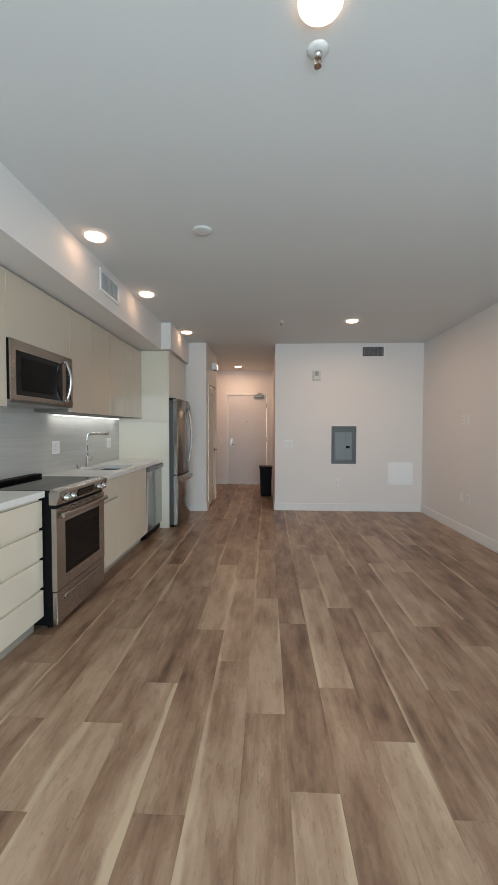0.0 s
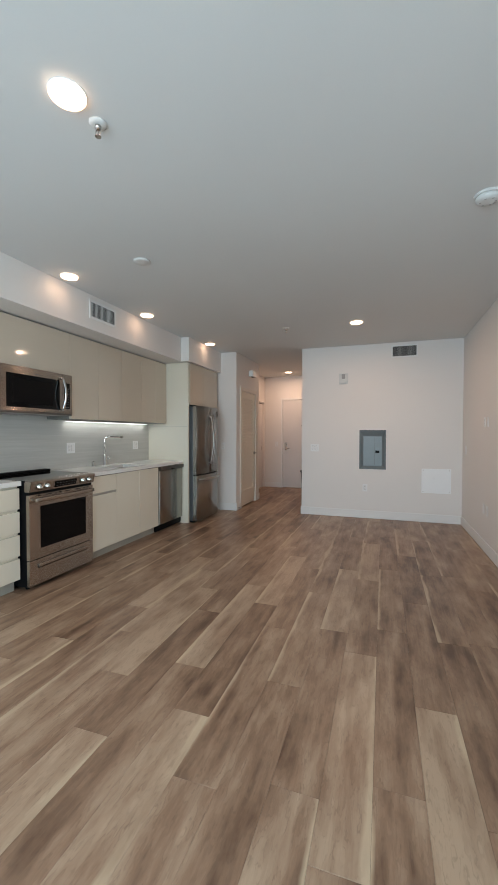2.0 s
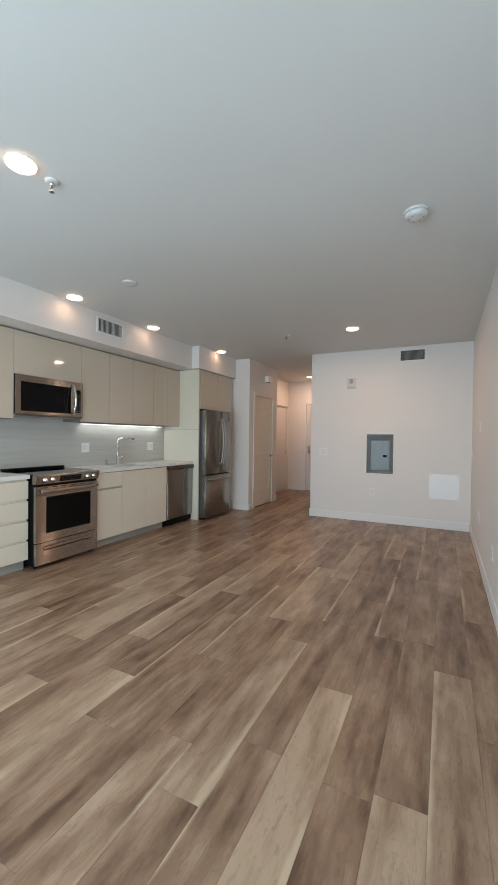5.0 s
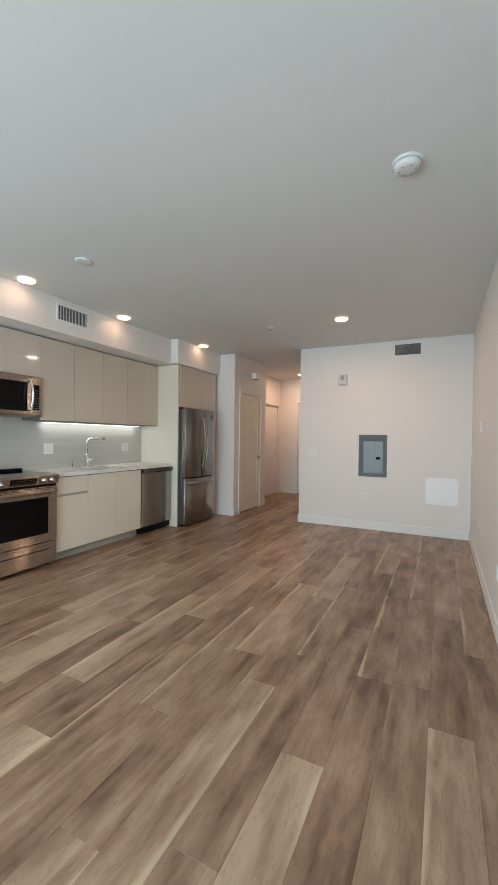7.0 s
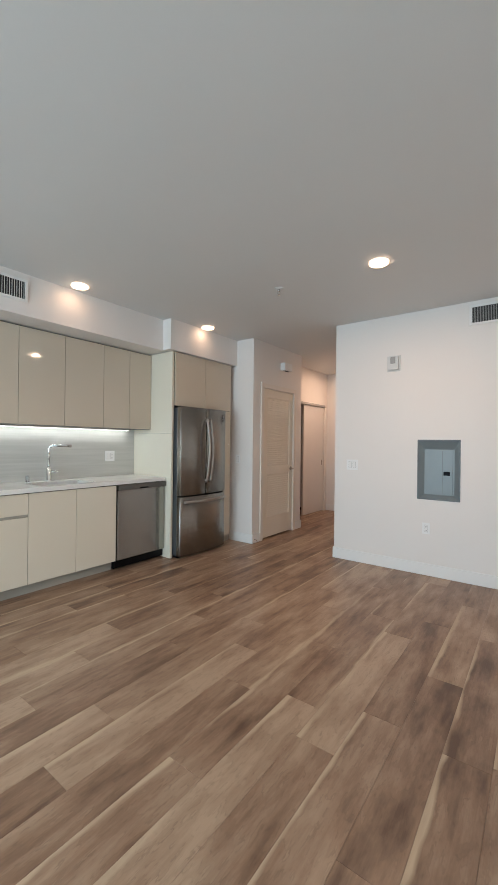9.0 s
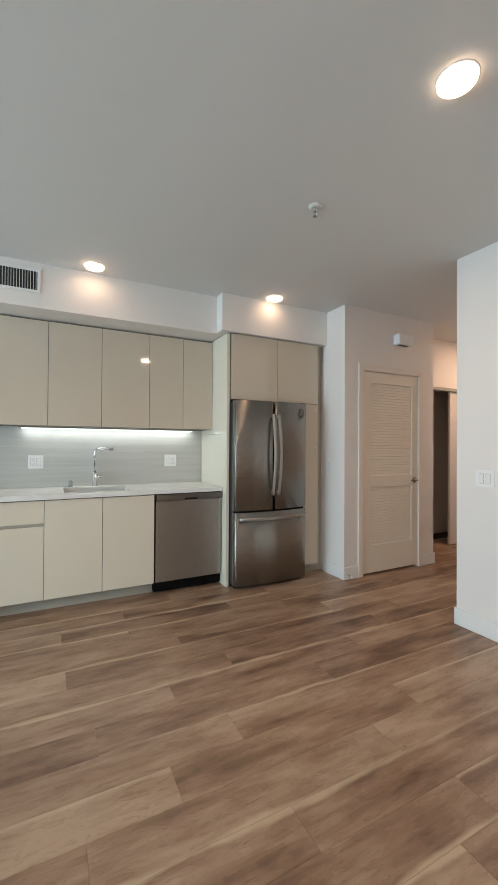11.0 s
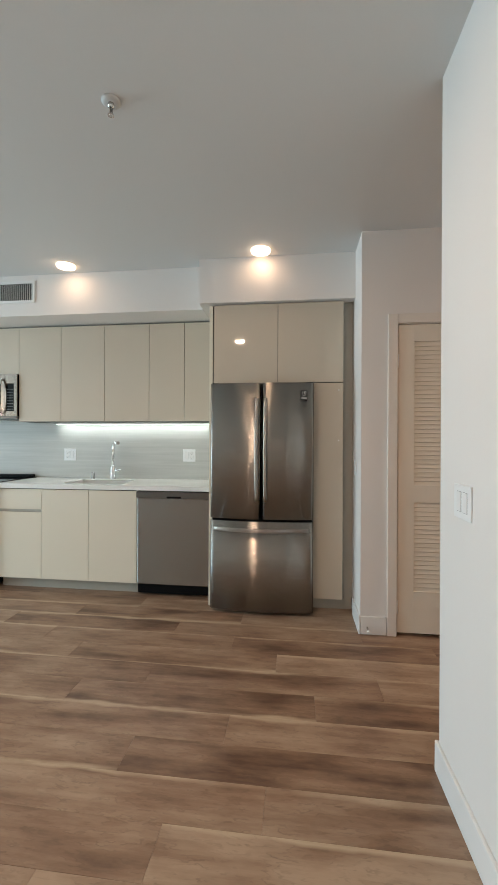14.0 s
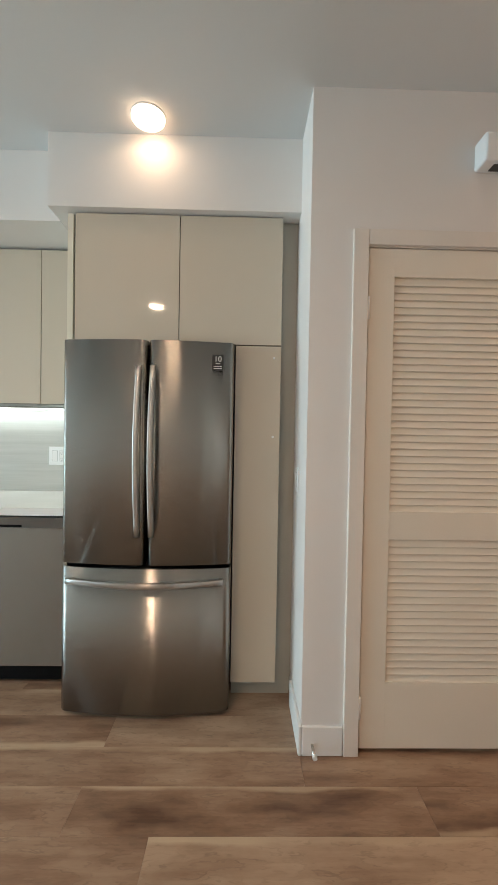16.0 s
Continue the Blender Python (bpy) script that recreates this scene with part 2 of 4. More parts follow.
def lathe(bm, c, axis, prof, seg=32):
    """Turned shape about a line from c along axis; prof: (distance along the axis, radius)."""
    c, d = Vector(c), Vector(axis).normalized()
    a = d.orthogonal().normalized()
    b = d.cross(a)
    rings = [[bm.verts.new(c + d * h + (a * math.cos(2 * math.pi * j / seg) + b * math.sin(2 * math.pi * j / seg)) * max(r, 1e-4)) for j in range(seg)] for h, r in prof]
    for p, q in zip(rings, rings[1:]):
        for j in range(seg):
            f = bm.faces.new((p[j], p[(j + 1) % seg], q[(j + 1) % seg], q[j]))
            f.smooth = abs(len(prof)) > 3
    bm.faces.new(rings[0][::-1])
    bm.faces.new(rings[-1])
    return bm


def R(c, axis, prof, seg=32):
    return lathe(bmesh.new(), c, axis, prof, seg)


def bow_bar(pts, wide, out, thick):
    """A bowed flat pull: a rounded bar swept through the points; wide is its half width, out the way it stands off the door."""
    bm = bmesh.new()
    rings = []
    wide, out = Vector(wide), Vector(out)
    for p in pts:
        ring = []
        for j in range(16):
            a = 2 * math.pi * j / 16
            c, d = math.cos(a), math.sin(a)
            ring.append(bm.verts.new(Vector(p) + wide * math.copysign(abs(c) ** 0.6, c) + out * thick * math.copysign(abs(d) ** 0.6, d)))
        rings.append(ring)
    for p, q in zip(rings, rings[1:]):
        for j in range(16):
            bm.faces.new((p[j], p[(j + 1) % 16], q[(j + 1) % 16], q[j])).smooth = True
    bm.faces.new(rings[0][::-1])
    bm.faces.new(rings[-1])
    return bm


def top_of(ob):
    while ob.parent:
        ob = ob.parent
    return ob


def mesh_of(name, bm, material):
    bmesh.ops.recalc_face_normals(bm, faces=bm.faces)
    me = bpy.data.meshes.new(name)
    bm.to_mesh(me)
    bm.free()
    me.materials.append(material)
    return me


def thing(name, loc, label, category, group="", kind=""):
    o = new(name)
    o.location = loc
    return tagged(o, label, category, group, kind)


def part(name, bm, material, parent, label=""):
    """Links a bmesh drawn in the world's metres as one mesh under a thing or a part."""
    bmesh.ops.translate(bm, vec=-top_of(parent).location, verts=bm.verts)
    o = new(name, mesh_of(name, bm, material))
    o.parent = parent
    if label:
        o["label"] = label
    return o


def solid(name, bm, material, label, category, kind="structure", group=""):
    return tagged(new(name, mesh_of(name, bm, material)), label, category, group, kind)


def slab(bm, axis, a0, a1, u0, u1, v0, v1, holes=()):
    """A wall a0..a1 thick along axis, u0..u1 long and v0..v1 high, with rectangular openings (u0, u1, v0, v1) through it."""
    us = sorted({u0, u1, *[h[0] for h in holes], *[h[1] for h in holes]})
    vs = sorted({v0, v1, *[h[2] for h in holes], *[h[3] for h in holes]})
    for p, q in zip(us, us[1:]):
        for s, t in zip(vs, vs[1:]):
            if any(h[0] < (p + q) / 2 < h[1] and h[2] < (s + t) / 2 < h[3] for h in holes):
                continue
            box(bm, *((a0, a1, p, q) if axis == "x" else (p, q, a0, a1)), s, t)
    bmesh.ops.remove_doubles(bm, verts=bm.verts, dist=1e-5)
    seen = {}
    for f in bm.faces:
        seen.setdefault(tuple(round(c, 4) for c in f.calc_center_median()), []).append(f)
    bmesh.ops.delete(bm, geom=[f for fs in seen.values() if len(fs) > 1 for f in fs], context="FACES")
    return bm


def text(name, words, size, m, material, parent):
    c = bpy.data.curves.new(name, "FONT")
    c.body, c.size, c.align_x, c.align_y, c.extrude = words, size, "CENTER", "CENTER", 0.0003
    tmp = bpy.data.objects.new(name, c)
    me = bpy.data.meshes.new_from_object(tmp)
    me.transform(Matrix.Translation(-top_of(parent).location) @ m)
    me.materials.clear()
    me.materials.append(material)
    bpy.data.objects.remove(tmp)
    o = new(name, me)
    o.parent = parent
    return o


# ---- the shell ----
H = 2.765
XL, XR, YB = -2.03, 2.545, 6.53  # kitchen wall, long wall, panel wall
XH, XC, YC, YE = 0.135, -0.995, 6.405, 9.55  # hall's two sides, column face, entry wall
YW = -1.78  # window wall
solid("wall_kitchen", slab(bmesh.new(), "x", XL - 0.12, XL, YW - 0.12, YE + 0.12, 0, H), WALL, "plain off-white painted kitchen wall", "wall")
solid("wall_east", slab(bmesh.new(), "x", XR, XR + 0.12, YW - 0.12, YB + 0.12, 0, H), WALL, "long off-white painted living room wall", "wall")
solid("wall_panel", slab(bmesh.new(), "y", YB, YB + 0.12, XH, XR, 0, H, [(1.076, 1.464, 0.795, 1.400)]), WALL, "off-white wall with a recessed breaker panel", "wall")
solid("wall_hall_east", slab(bmesh.new(), "x", XH, XH + 0.12, YB + 0.12, YE, 0, H), WALL, "off-white painted hallway wall", "wall")
solid("wall_entry", slab(bmesh.new(), "y", YE, YE + 0.12, XL, XH + 0.12, 0, H, [(-0.965, 0.01, 0, 2.20)]), WALL, "off-white wall around the entry door", "wall")
solid("wall_louvre", slab(bmesh.new(), "x", XC - 0.12, XC, YC, 7.715, 0, H, [(6.63, 7.475, 0, 2.14)]), WALL, "off-white wall around the louvred door", "wall")
solid("wall_column", slab(bmesh.new(), "y", YC, YC + 0.12, XL, XC - 0.12, 0, H), WALL, "off-white end wall beside the fridge alcove", "wall")
solid("wall_return", slab(bmesh.new(), "y", 7.595, 7.715, -1.54, XC - 0.12, 0, H), WALL, "short off-white return wall in the hallway", "wall")
solid("wall_closet", slab(bmesh.new(), "x", -1.54, -1.42, 7.715, YE, 0, H, [(8.02, 9.45, 0, 2.13)]), WALL, "off-white wall around the sliding closet door", "wall")
solid("wall_window", slab(bmesh.new(), "y", YW - 0.12, YW, XL, XR, 0, H, [(-1.15, 2.15, 0.2, 2.4)]), WALL, "off-white wall with a wide window", "wall")
solid("ceiling", B(XL - 0.12, XR + 0.12, YW - 0.12, YE + 0.12, H, H + 0.1), CEIL, "smooth matte off-white painted ceiling", "ceiling")
solid("soffit_1", B(XL, -1.41, YW, 5.19, 2.412, H), WALL, "off-white boxed soffit over the kitchen cabinets", "soffit")
solid("soffit_2", B(XL, -1.28, 5.19, YC, 2.416, H), WALL, "off-white boxed soffit over the fridge alcove", "soffit")


def baseboard(x0, x1, y0, y1):
    solid("baseboard", B(x0, x1, y0, y1, 0.001, 0.125, 0.004, 2), TRIM, "white painted flat baseboard", "baseboard")


baseboard(XH - 0.013, XR - 0.013, YB - 0.014, YB)
baseboard(XR - 0.014, XR, YW, YB)
baseboard(XH - 0.014, XH, YB + 0.001, YE - 0.014)
baseboard(-1.30, XC + 0.013, YC - 0.014, YC)
baseboard(XC, XC + 0.014, YC + 0.001, 6.578)
baseboard(XC, XC + 0.014, 7.53, 7.728)
baseboard(-1.42, XC, 7.716, 7.729)
baseboard(-1.406, -1.0, YE - 0.014, YE)
baseboard(XL, XR - 0.014, YW, YW + 0.014)

# window behind
win = thing("window_1", (0.5, YW - 0.06, 0.2), "wide aluminium window with three tall panes", "window", kind="structure")
bm = bmesh.new()
for a, b in ((-1.15, -1.09), (-0.06, 0.0), (1.0, 1.06), (2.09, 2.15)):
    box(bm, a, b, YW - 0.09, YW - 0.03, 0.2, 2.4, 0.004)
for a, b in ((0.2, 0.26), (2.34, 2.4)):
    for p, q in ((-1.09, -0.06), (0.0, 1.0), (1.06, 2.09)):
        box(bm, p, q, YW - 0.088, YW - 0.032, a, b, 0.004)
part("window_frame", bm, GREYP, win)
for p, q in ((-1.09, -0.06), (0.0, 1.0), (1.06, 2.09)):
    part("pane", B(p, q, YW - 0.064, YW - 0.058, 0.26, 2.34), GLASS, win).visible_shadow = False

# ---- kitchen ----


def cabinet(name, x_front, y0, y1, z0, z1, label, fronts, mat, back=XL, group="", inset=0.02, top=None):
    """A cabinet body with lacquered fronts (y0, y1, z0, z1), each a part."""
    c = thing(name, (back, (y0 + y1) / 2, z0), label, "cabinet", group)
    # body coloured dark to paint shade into the seams between fronts
    part("body", B(back, x_front - inset - 0.004, y0, y1, z0, top or z1), BODY, c)
    for f in fronts:
        part("door" if f[3] - f[2] > 0.25 else "drawer_front", B(x_front - inset, x_front, f[0] + 0.002, f[1] - 0.002, f[2] + 0.002, f[3] - 0.002, 0.0012, 2), mat, c)
    return c


UX = -1.70
UG = "wall cabinets over the counter"
cabinet("wall_cabinet", UX, 1.80, 2.500, 1.50, 2.408, "tall glossy beige wall cabinet over the drawer counter", [(1.80, 2.500, 1.50, 2.399)], GLOSSB, group=UG)
cabinet("wall_cabinet", UX, 2.501, 3.322, 1.955, 2.408, "short glossy beige wall cabinet above the microwave", [(2.501, 3.322, 1.955, 2.399)], GLOSSB, group=UG)
cabinet("wall_cabinet", UX, 3.322, 3.752, 1.50, 2.408, "single-door glossy beige wall cabinet beside the microwave", [(3.322, 3.752, 1.50, 2.399)], GLOSSB, group=UG)
cabinet("wall_cabinet", UX, 3.752, 4.617, 1.50, 2.408, "two-door glossy beige wall cabinet above the sink", [(3.752, 4.186, 1.50, 2.399), (4.186, 4.617, 1.50, 2.399)], GLOSSB, group=UG)
cabinet("wall_cabinet", UX, 4.617, 5.262, 1.50, 2.408, "two-door glossy beige wall cabinet above the dishwasher", [(4.617, 4.95, 1.50, 2.399), (4.95, 5.262, 1.50, 2.399)], GLOSSB, group=UG)

led = thing("under_cabinet_light", (-1.97, 4.33, 1.5), "lit white strip light under the wall cabinets", "light")
part("channel", B(-1.992, -1.948, 3.52, 5.15, 1.490, 1.4995, 0.002), SATIN, led)
part("diffuser", B(-1.988, -1.952, 3.54, 5.13, 1.482, 1.4895, 0.002), LED, led)
bead = mesh_of("led", B(-0.004, 0.004, -0.0045, 0.0045, -0.0012, 0.0), LEDB)
for i in range(78):
    o = new("led", bead)
    o.parent = led
    o.location = Vector((-1.970, 3.555 + i * 0.0202, 1.4815)) - led.location
lamp("strip_light", "AREA", pose(-1.97, 4.335, 1.479), LEDW, (0.93, 0.98, 1.0), 0.03, 1.56)

solid("backsplash", B(XL, XL + 0.012, 1.0, 5.26, 0.941, 1.53, 0.001), SPLASH, "polished grey veined slab backsplash", "backsplash")

BX = -1.44
sb = cabinet("base_cabinet", BX, 3.312, 3.735, 0.10, 0.898, "glossy cream base cabinet with a drawer over a door", [(3.312, 3.735, 0.71, 0.893), (3.312, 3.735, 0.10, 0.69)], GLOSSW)
part("finger_rail", B(BX - 0.023, BX - 0.012, 3.312, 3.735, 0.69, 0.71), CARC, sb)
cabinet("base_cabinet", BX, 3.735, 4.612, 0.10, 0.898, "two-door glossy cream base cabinet under the sink", [(3.735, 4.174, 0.10, 0.893), (4.174, 4.612, 0.10, 0.893)], GLOSSW, top=0.70)
solid("toe_kick", B(-1.53, -1.515, 3.312, 4.612, 0.0, 0.099), CARC, "beige toe kick under the base cabinets", "toe kick")

DX = -1.485
dr = thing("drawer_cabinet", (XL, 2.05, 0.1), "glossy white base cabinet with four handleless drawers", "cabinet")
part("body", B(XL, DX - 0.03, 1.55, 2.505, 0.10, 0.903), SHADOW, dr)
for i in range(4):
    z = 0.105 + 0.2 * i
    part("drawer_front", B(DX - 0.02, DX, 1.55, 2.512, z, z + 0.178, 0.0015), GLOSSW, dr)
    part("finger_rail", B(DX - 0.045, DX - 0.021, 1.55, 2.508, z + 0.17, z + 0.196), GLOSSW, dr)
solid("toe_kick", B(-1.57, -1.555, 1.55, 2.51, 0.0, 0.099), CARC, "beige toe kick under the drawer cabinet", "toe kick")
dr2 = thing("base_cabinet", (XL, 0.9, 0.1), "glossy white base cabinet at the counter's end", "cabinet")
part("body", B(XL, DX - 0.024, 0.6, 1.548, 0.10, 0.903), CARC, dr2)
part("door", B(DX - 0.02, DX, 0.602, 1.546, 0.105, 0.89, 0.0015), GLOSSW, dr2)

# counters
solid("countertop", B(XL, -1.468, 0.6, 2.518, 0.904, 0.945, 0.002), QUARTZ, "white quartz countertop over the drawers", "countertop", kind="")
SX0, SX1, SY0, SY1 = -1.86, -1.52, 3.88, 4.42
bm = bmesh.new()
for q in ((XL, SX0, 3.305, 5.258), (SX1, -1.42, 3.305, 5.258), (SX0, SX1, 3.305, SY0), (SX0, SX1, SY1, 5.258)):
    box(bm, *q, 0.90, 0.94)
bmesh.ops.remove_doubles(bm, verts=bm.verts, dist=1e-5)
solid("countertop", bm, QUARTZ, "white quartz countertop with an undermount sink cutout", "countertop", kind="")
sk = thing("sink", (-1.69, 4.15, 0.72), "undermount stainless steel kitchen sink", "sink")
bm = bmesh.new()
t = 0.004
a0, a1, b0, b1 = SX0 - 0.004, SX1 + 0.004, SY0 - 0.004, SY1 + 0.004
box(bm, a0, a1, b0, b1, 0.716, 0.72)
for q in ((a0 - t, a0, b0, b1), (a1, a1 + t, b0, b1), (a0 - t, a1 + t, b0 - t, b0), (a0 - t, a1 + t, b1, b1 + t)):
    box(bm, *q, 0.716, 0.898)
part("basin", bm, STEELD, sk)
part("drain", R((-1.69, 4.15, 0.7205), (0, 0, 1), [(0, 0.045), (0.003, 0.043), (0.003, 0.03), (0.001, 0.028)]), CHROME, sk)

fc = thing("faucet", (-1.945, 4.155, 0.94), "tall chrome single-lever kitchen faucet", "faucet")
part("base", R((-1.945, 4.155, 0.9402), (0, 0, 1), [(0, 0.029), (0.006, 0.029), (0.010, 0.025), (0.125, 0.025), (0.132, 0.021), (0.134, 0.014)]), CHROME, fc)
dv = Vector((0.80, 0.60, 0))
p0 = Vector((-1.945, 4.155, 1.07))
pts = [p0, p0 + Vector((0, 0, 0.19))]
for i in range(1, 7):
    a = i * math.pi / 12
    pts.append(p0 + Vector((0, 0, 0.19)) + dv * 0.04 * (1 - math.cos(a)) + Vector((0, 0, 0.04 * math.sin(a))))
pts += [p0 + Vector((0, 0, 0.23)) + dv * 0.215]
part("spout", T(pts, 0.0135, 16), CHROME, fc)
e0 = p0 + Vector((0, 0, 0.23)) + dv * 0.216
part("nozzle", T([e0 - dv * 0.02, e0 + dv * 0.012], 0.0155, 16), BRONZE, fc)
lv = Vector((0.25, 0.97, 0)).normalized()
part("lever", T([Vector((-1.945, 4.155, 1.03)) + lv * 0.02, Vector((-1.945, 4.155, 1.03)) + lv * 0.07, Vector((-1.945, 4.155, 1.032)) + lv * 0.075, Vector((-1.945, 4.155, 1.036)) + lv * 0.095], [0.016, 0.016, 0.008, 0.006]), CHROME, fc)
sp = thing("air_gap_cap", (-1.945, 3.945, 0.94), "short chrome dishwasher air gap beside the faucet", "sink fitting")
part("cap", R((-1.945, 3.945, 0.9402), (0, 0, 1), [(0, 0.024), (0.004, 0.024), (0.006, 0.020), (0.055, 0.020), (0.064, 0.014), (0.066, 0.004)]), CHROME, sp)


def plate(name, c, n, w, h, label, slots, category="outlet", group="", mat=None):
    """A wall plate centred at c on a wall facing n ('x', '-x', 'y', '-y'), with rocker or socket inserts at offsets along the wall."""
    s = -1 if n[0] == "-" else 1
    ax = n[-1]

    def pb(u0, u1, z0, z1, d0, d1, bev=0.001):
        p, q = sorted((s * d0, s * d1))
        if ax == "x":
            return B(c[0] + p, c[0] + q, c[1] + u0, c[1] + u1, c[2] + z0, c[2] + z1, bev)
        return B(c[0] + u0, c[0] + u1, c[1] + p, c[1] + q, c[2] + z0, c[2] + z1, bev)
    o = thing(name, c, label, category, group)
    part("plate", pb(-w / 2, w / 2, -h / 2, h / 2, 0.0005, 0.006, 0.002), mat or WHITEP, o)
    for u, kind in slots:
        part("gap", pb(u - 0.0182, u + 0.0182, -0.0357, 0.0357, 0.0060, 0.0063, 0.0), GREYP, o)
        part("rocker" if kind == "r" else "socket", pb(u - 0.0165, u + 0.0165, -0.034, 0.034, 0.0062, 0.0085), TRIM, o)
        if kind == "o":
            for zc in (-0.019, 0.019):
                for du in (-0.0065, 0.0065):
                    part("slot", pb(u + du - 0.0012, u + du + 0.0012, zc - 0.004, zc + 0.005, 0.0087, 0.0090, 0.0), SHADOW, o)
                part("slot", pb(u - 0.002, u + 0.002, zc - 0.012, zc - 0.008, 0.0087, 0.0090, 0.0), SHADOW, o)
    return o


plate("wall_outlet", (XL + 0.012, 3.655, 1.178), "x", 0.125, 0.122, "white double wall plate with socket and switch on the backsplash", [(-0.024, "o"), (0.024, "r")])
plate("wall_outlet", (XL + 0.012, 4.912, 1.178), "x", 0.125, 0.122, "white double wall plate with switch and socket on the backsplash", [(-0.024, "r"), (0.024, "o")])

# tall panel beside the fridge
sd = thing("side_panel", (-1.68, 5.278, 0), "full-height glossy cream panel beside the fridge", "panel")
part("upper_board", B(XL, -1.33, 5.264, 5.292, 1.452, 2.41, 0.001), GLOSSW, sd)
part("lower_board", B(XL, -1.33, 5.264, 5.292, 0.0, 1.4505, 0.001), GLOSSW, sd)

# range
RY0, RY1, RX = 2.53, 3.298, -1.40
rg = thing("range", (-1.72, 2.914, 0), "stainless steel slide-in electric range with black glass top", "stove")
part("body", B(-2.0, RX - 0.035, RY0, RY1, 0.03, 0.925, 0.003), BLACKP, rg, "black enamelled sides")
part("cooktop", B(-2.0, RX - 0.04, RY0 - 0.004, RY1 + 0.004, 0.926, 0.946, 0.003), BLACKG, rg, "black ceramic glass top")
vent = part("rear_vent", B(-2.005, -1.93, RY0 + 0.02, RY1 - 0.02, 0.947, 0.972, 0.006), BLACKP, rg)
bm = bmesh.new()
prof = [(RX - 0.05, 0.948), (RX + 0.028, 0.938), (RX + 0.030, 0.925), (RX + 0.008, 0.846), (RX - 0.05, 0.846)]
va = [bm.verts.new((x, RY0 - 0.003, z)) for x, z in prof]
vb = [bm.verts.new((x, RY1 + 0.003, z)) for x, z in prof]
bm.faces.new(va)
bm.faces.new(vb[::-1])
for i in range(5):
    bm.faces.new((va[i], vb[i], vb[(i + 1) % 5], va[(i + 1) % 5]))
bmesh.ops.bevel(bm, geom=list(bm.edges), offset=0.003, segments=2, affect="EDGES")
cp = part("control_panel", bm, STEEL, rg)
nrm = Vector((0.963, 0, -0.268))


def on_panel(y, h):
    return Vector((RX + 0.019 + (h - 0.886) * 0.278, y, h))


for y in (2.615, 2.70, 3.13, 3.215):
    c = on_panel(y, 0.888) + nrm * 0.002
    kn = part("knob", R(c, nrm, [(0, 0.024), (0.005, 0.025), (0.007, 0.020), (0.024, 0.0175), (0.027, 0.015)], 24), CHROME, rg)
    up = Vector((0.268, 0, 0.963))
    part("grip", T([c + nrm * 0.031 - up * 0.015, c + nrm * 0.031 + up * 0.015], 0.0045, 8), SATIN, kn)
bm = bmesh.new()
q = [on_panel(2.79, 0.862), on_panel(3.05, 0.862), on_panel(3.05, 0.916), on_panel(2.79, 0.916)]
vv = [bm.verts.new(p + nrm * 0.0035) for p in q] + [bm.verts.new(p - nrm * 0.002) for p in q]
for f in ((0, 1, 2, 3), (7, 6, 5, 4), (0, 4, 5, 1), (1, 5, 6, 2), (2, 6, 7, 3), (3, 7, 4, 0)):
    bm.faces.new([vv[i] for i in f])
dsp = part("display", bm, BLACKG, cp)
for i in range(7):
    for j in range(2):
        bm = bmesh.new()
        p = on_panel(2.815 + i * 0.035, 0.876 + j * 0.024) + nrm * 0.0042
        box(bm, p.x - 0.0004, p.x + 0.0004, p.y - 0.007, p.y + 0.007, p.z - 0.002, p.z + 0.002)
        part("printed_mark", bm, DISP, cp)
part("vent_gap", B(RX - 0.034, RX - 0.012, RY0 + 0.004, RY1 - 0.004, 0.822, 0.8455), BLACKP, rg)
bm = bmesh.new()
slab(bm, "x", RX - 0.034, RX, RY0 + 0.002, RY1 - 0.002, 0.262, 0.820, [(RY0 + 0.115, RY1 - 0.10, 0.345, 0.715)])
od = part("oven_door", bm, STEEL, rg)
part("oven_window", B(RX - 0.03, RX - 0.002, RY0 + 0.116, RY1 - 0.101, 0.346, 0.714), BLACKG, od, "dark glass window")
hy = np.linspace(RY0 + 0.03, RY1 - 0.03, 13)
part("handle", bow_bar([(RX + 0.034 + 0.014 * math.sin(math.pi * (y - RY0) / 0.768), y, 0.776) for y in hy], (0, 0, 0.017), (1, 0, 0), 0.011), STEEL, od)
for y in (RY0 + 0.045, RY1 - 0.045):
    part("handle_bracket", T([(RX - 0.001, y, 0.778), (RX + 0.034, y, 0.778)], 0.009), SATIN, od)
for i in range(6):
    part("vent_slot", B(RX + 0.0002, RX + 0.0012, RY0 + 0.06 + i * 0.115, RY0 + 0.13 + i * 0.115, 0.806, 0.812), BLACKP, od)
wd = part("warming_drawer", B(RX - 0.034, RX - 0.002, RY0 + 0.002, RY1 - 0.002, 0.035, 0.254, 0.003), STEEL, rg)
part("pull_lip", B(RX - 0.004, RX + 0.014, RY0 + 0.09, RY1 - 0.09, 0.186, 0.214, 0.006, 3), STEEL, wd)
part("pull_shadow", B(RX - 0.003, RX - 0.0012, RY0 + 0.09, RY1 - 0.09, 0.176, 0.187), BLACKP, wd)
for y in (RY0 + 0.05, RY1 - 0.05):
    for x in (-1.95, RX - 0.08):
        part("foot", R((x, y, 0.0), (0, 0, 1), [(0, 0.018), (0.031, 0.018)], 12), BLACKP, rg)

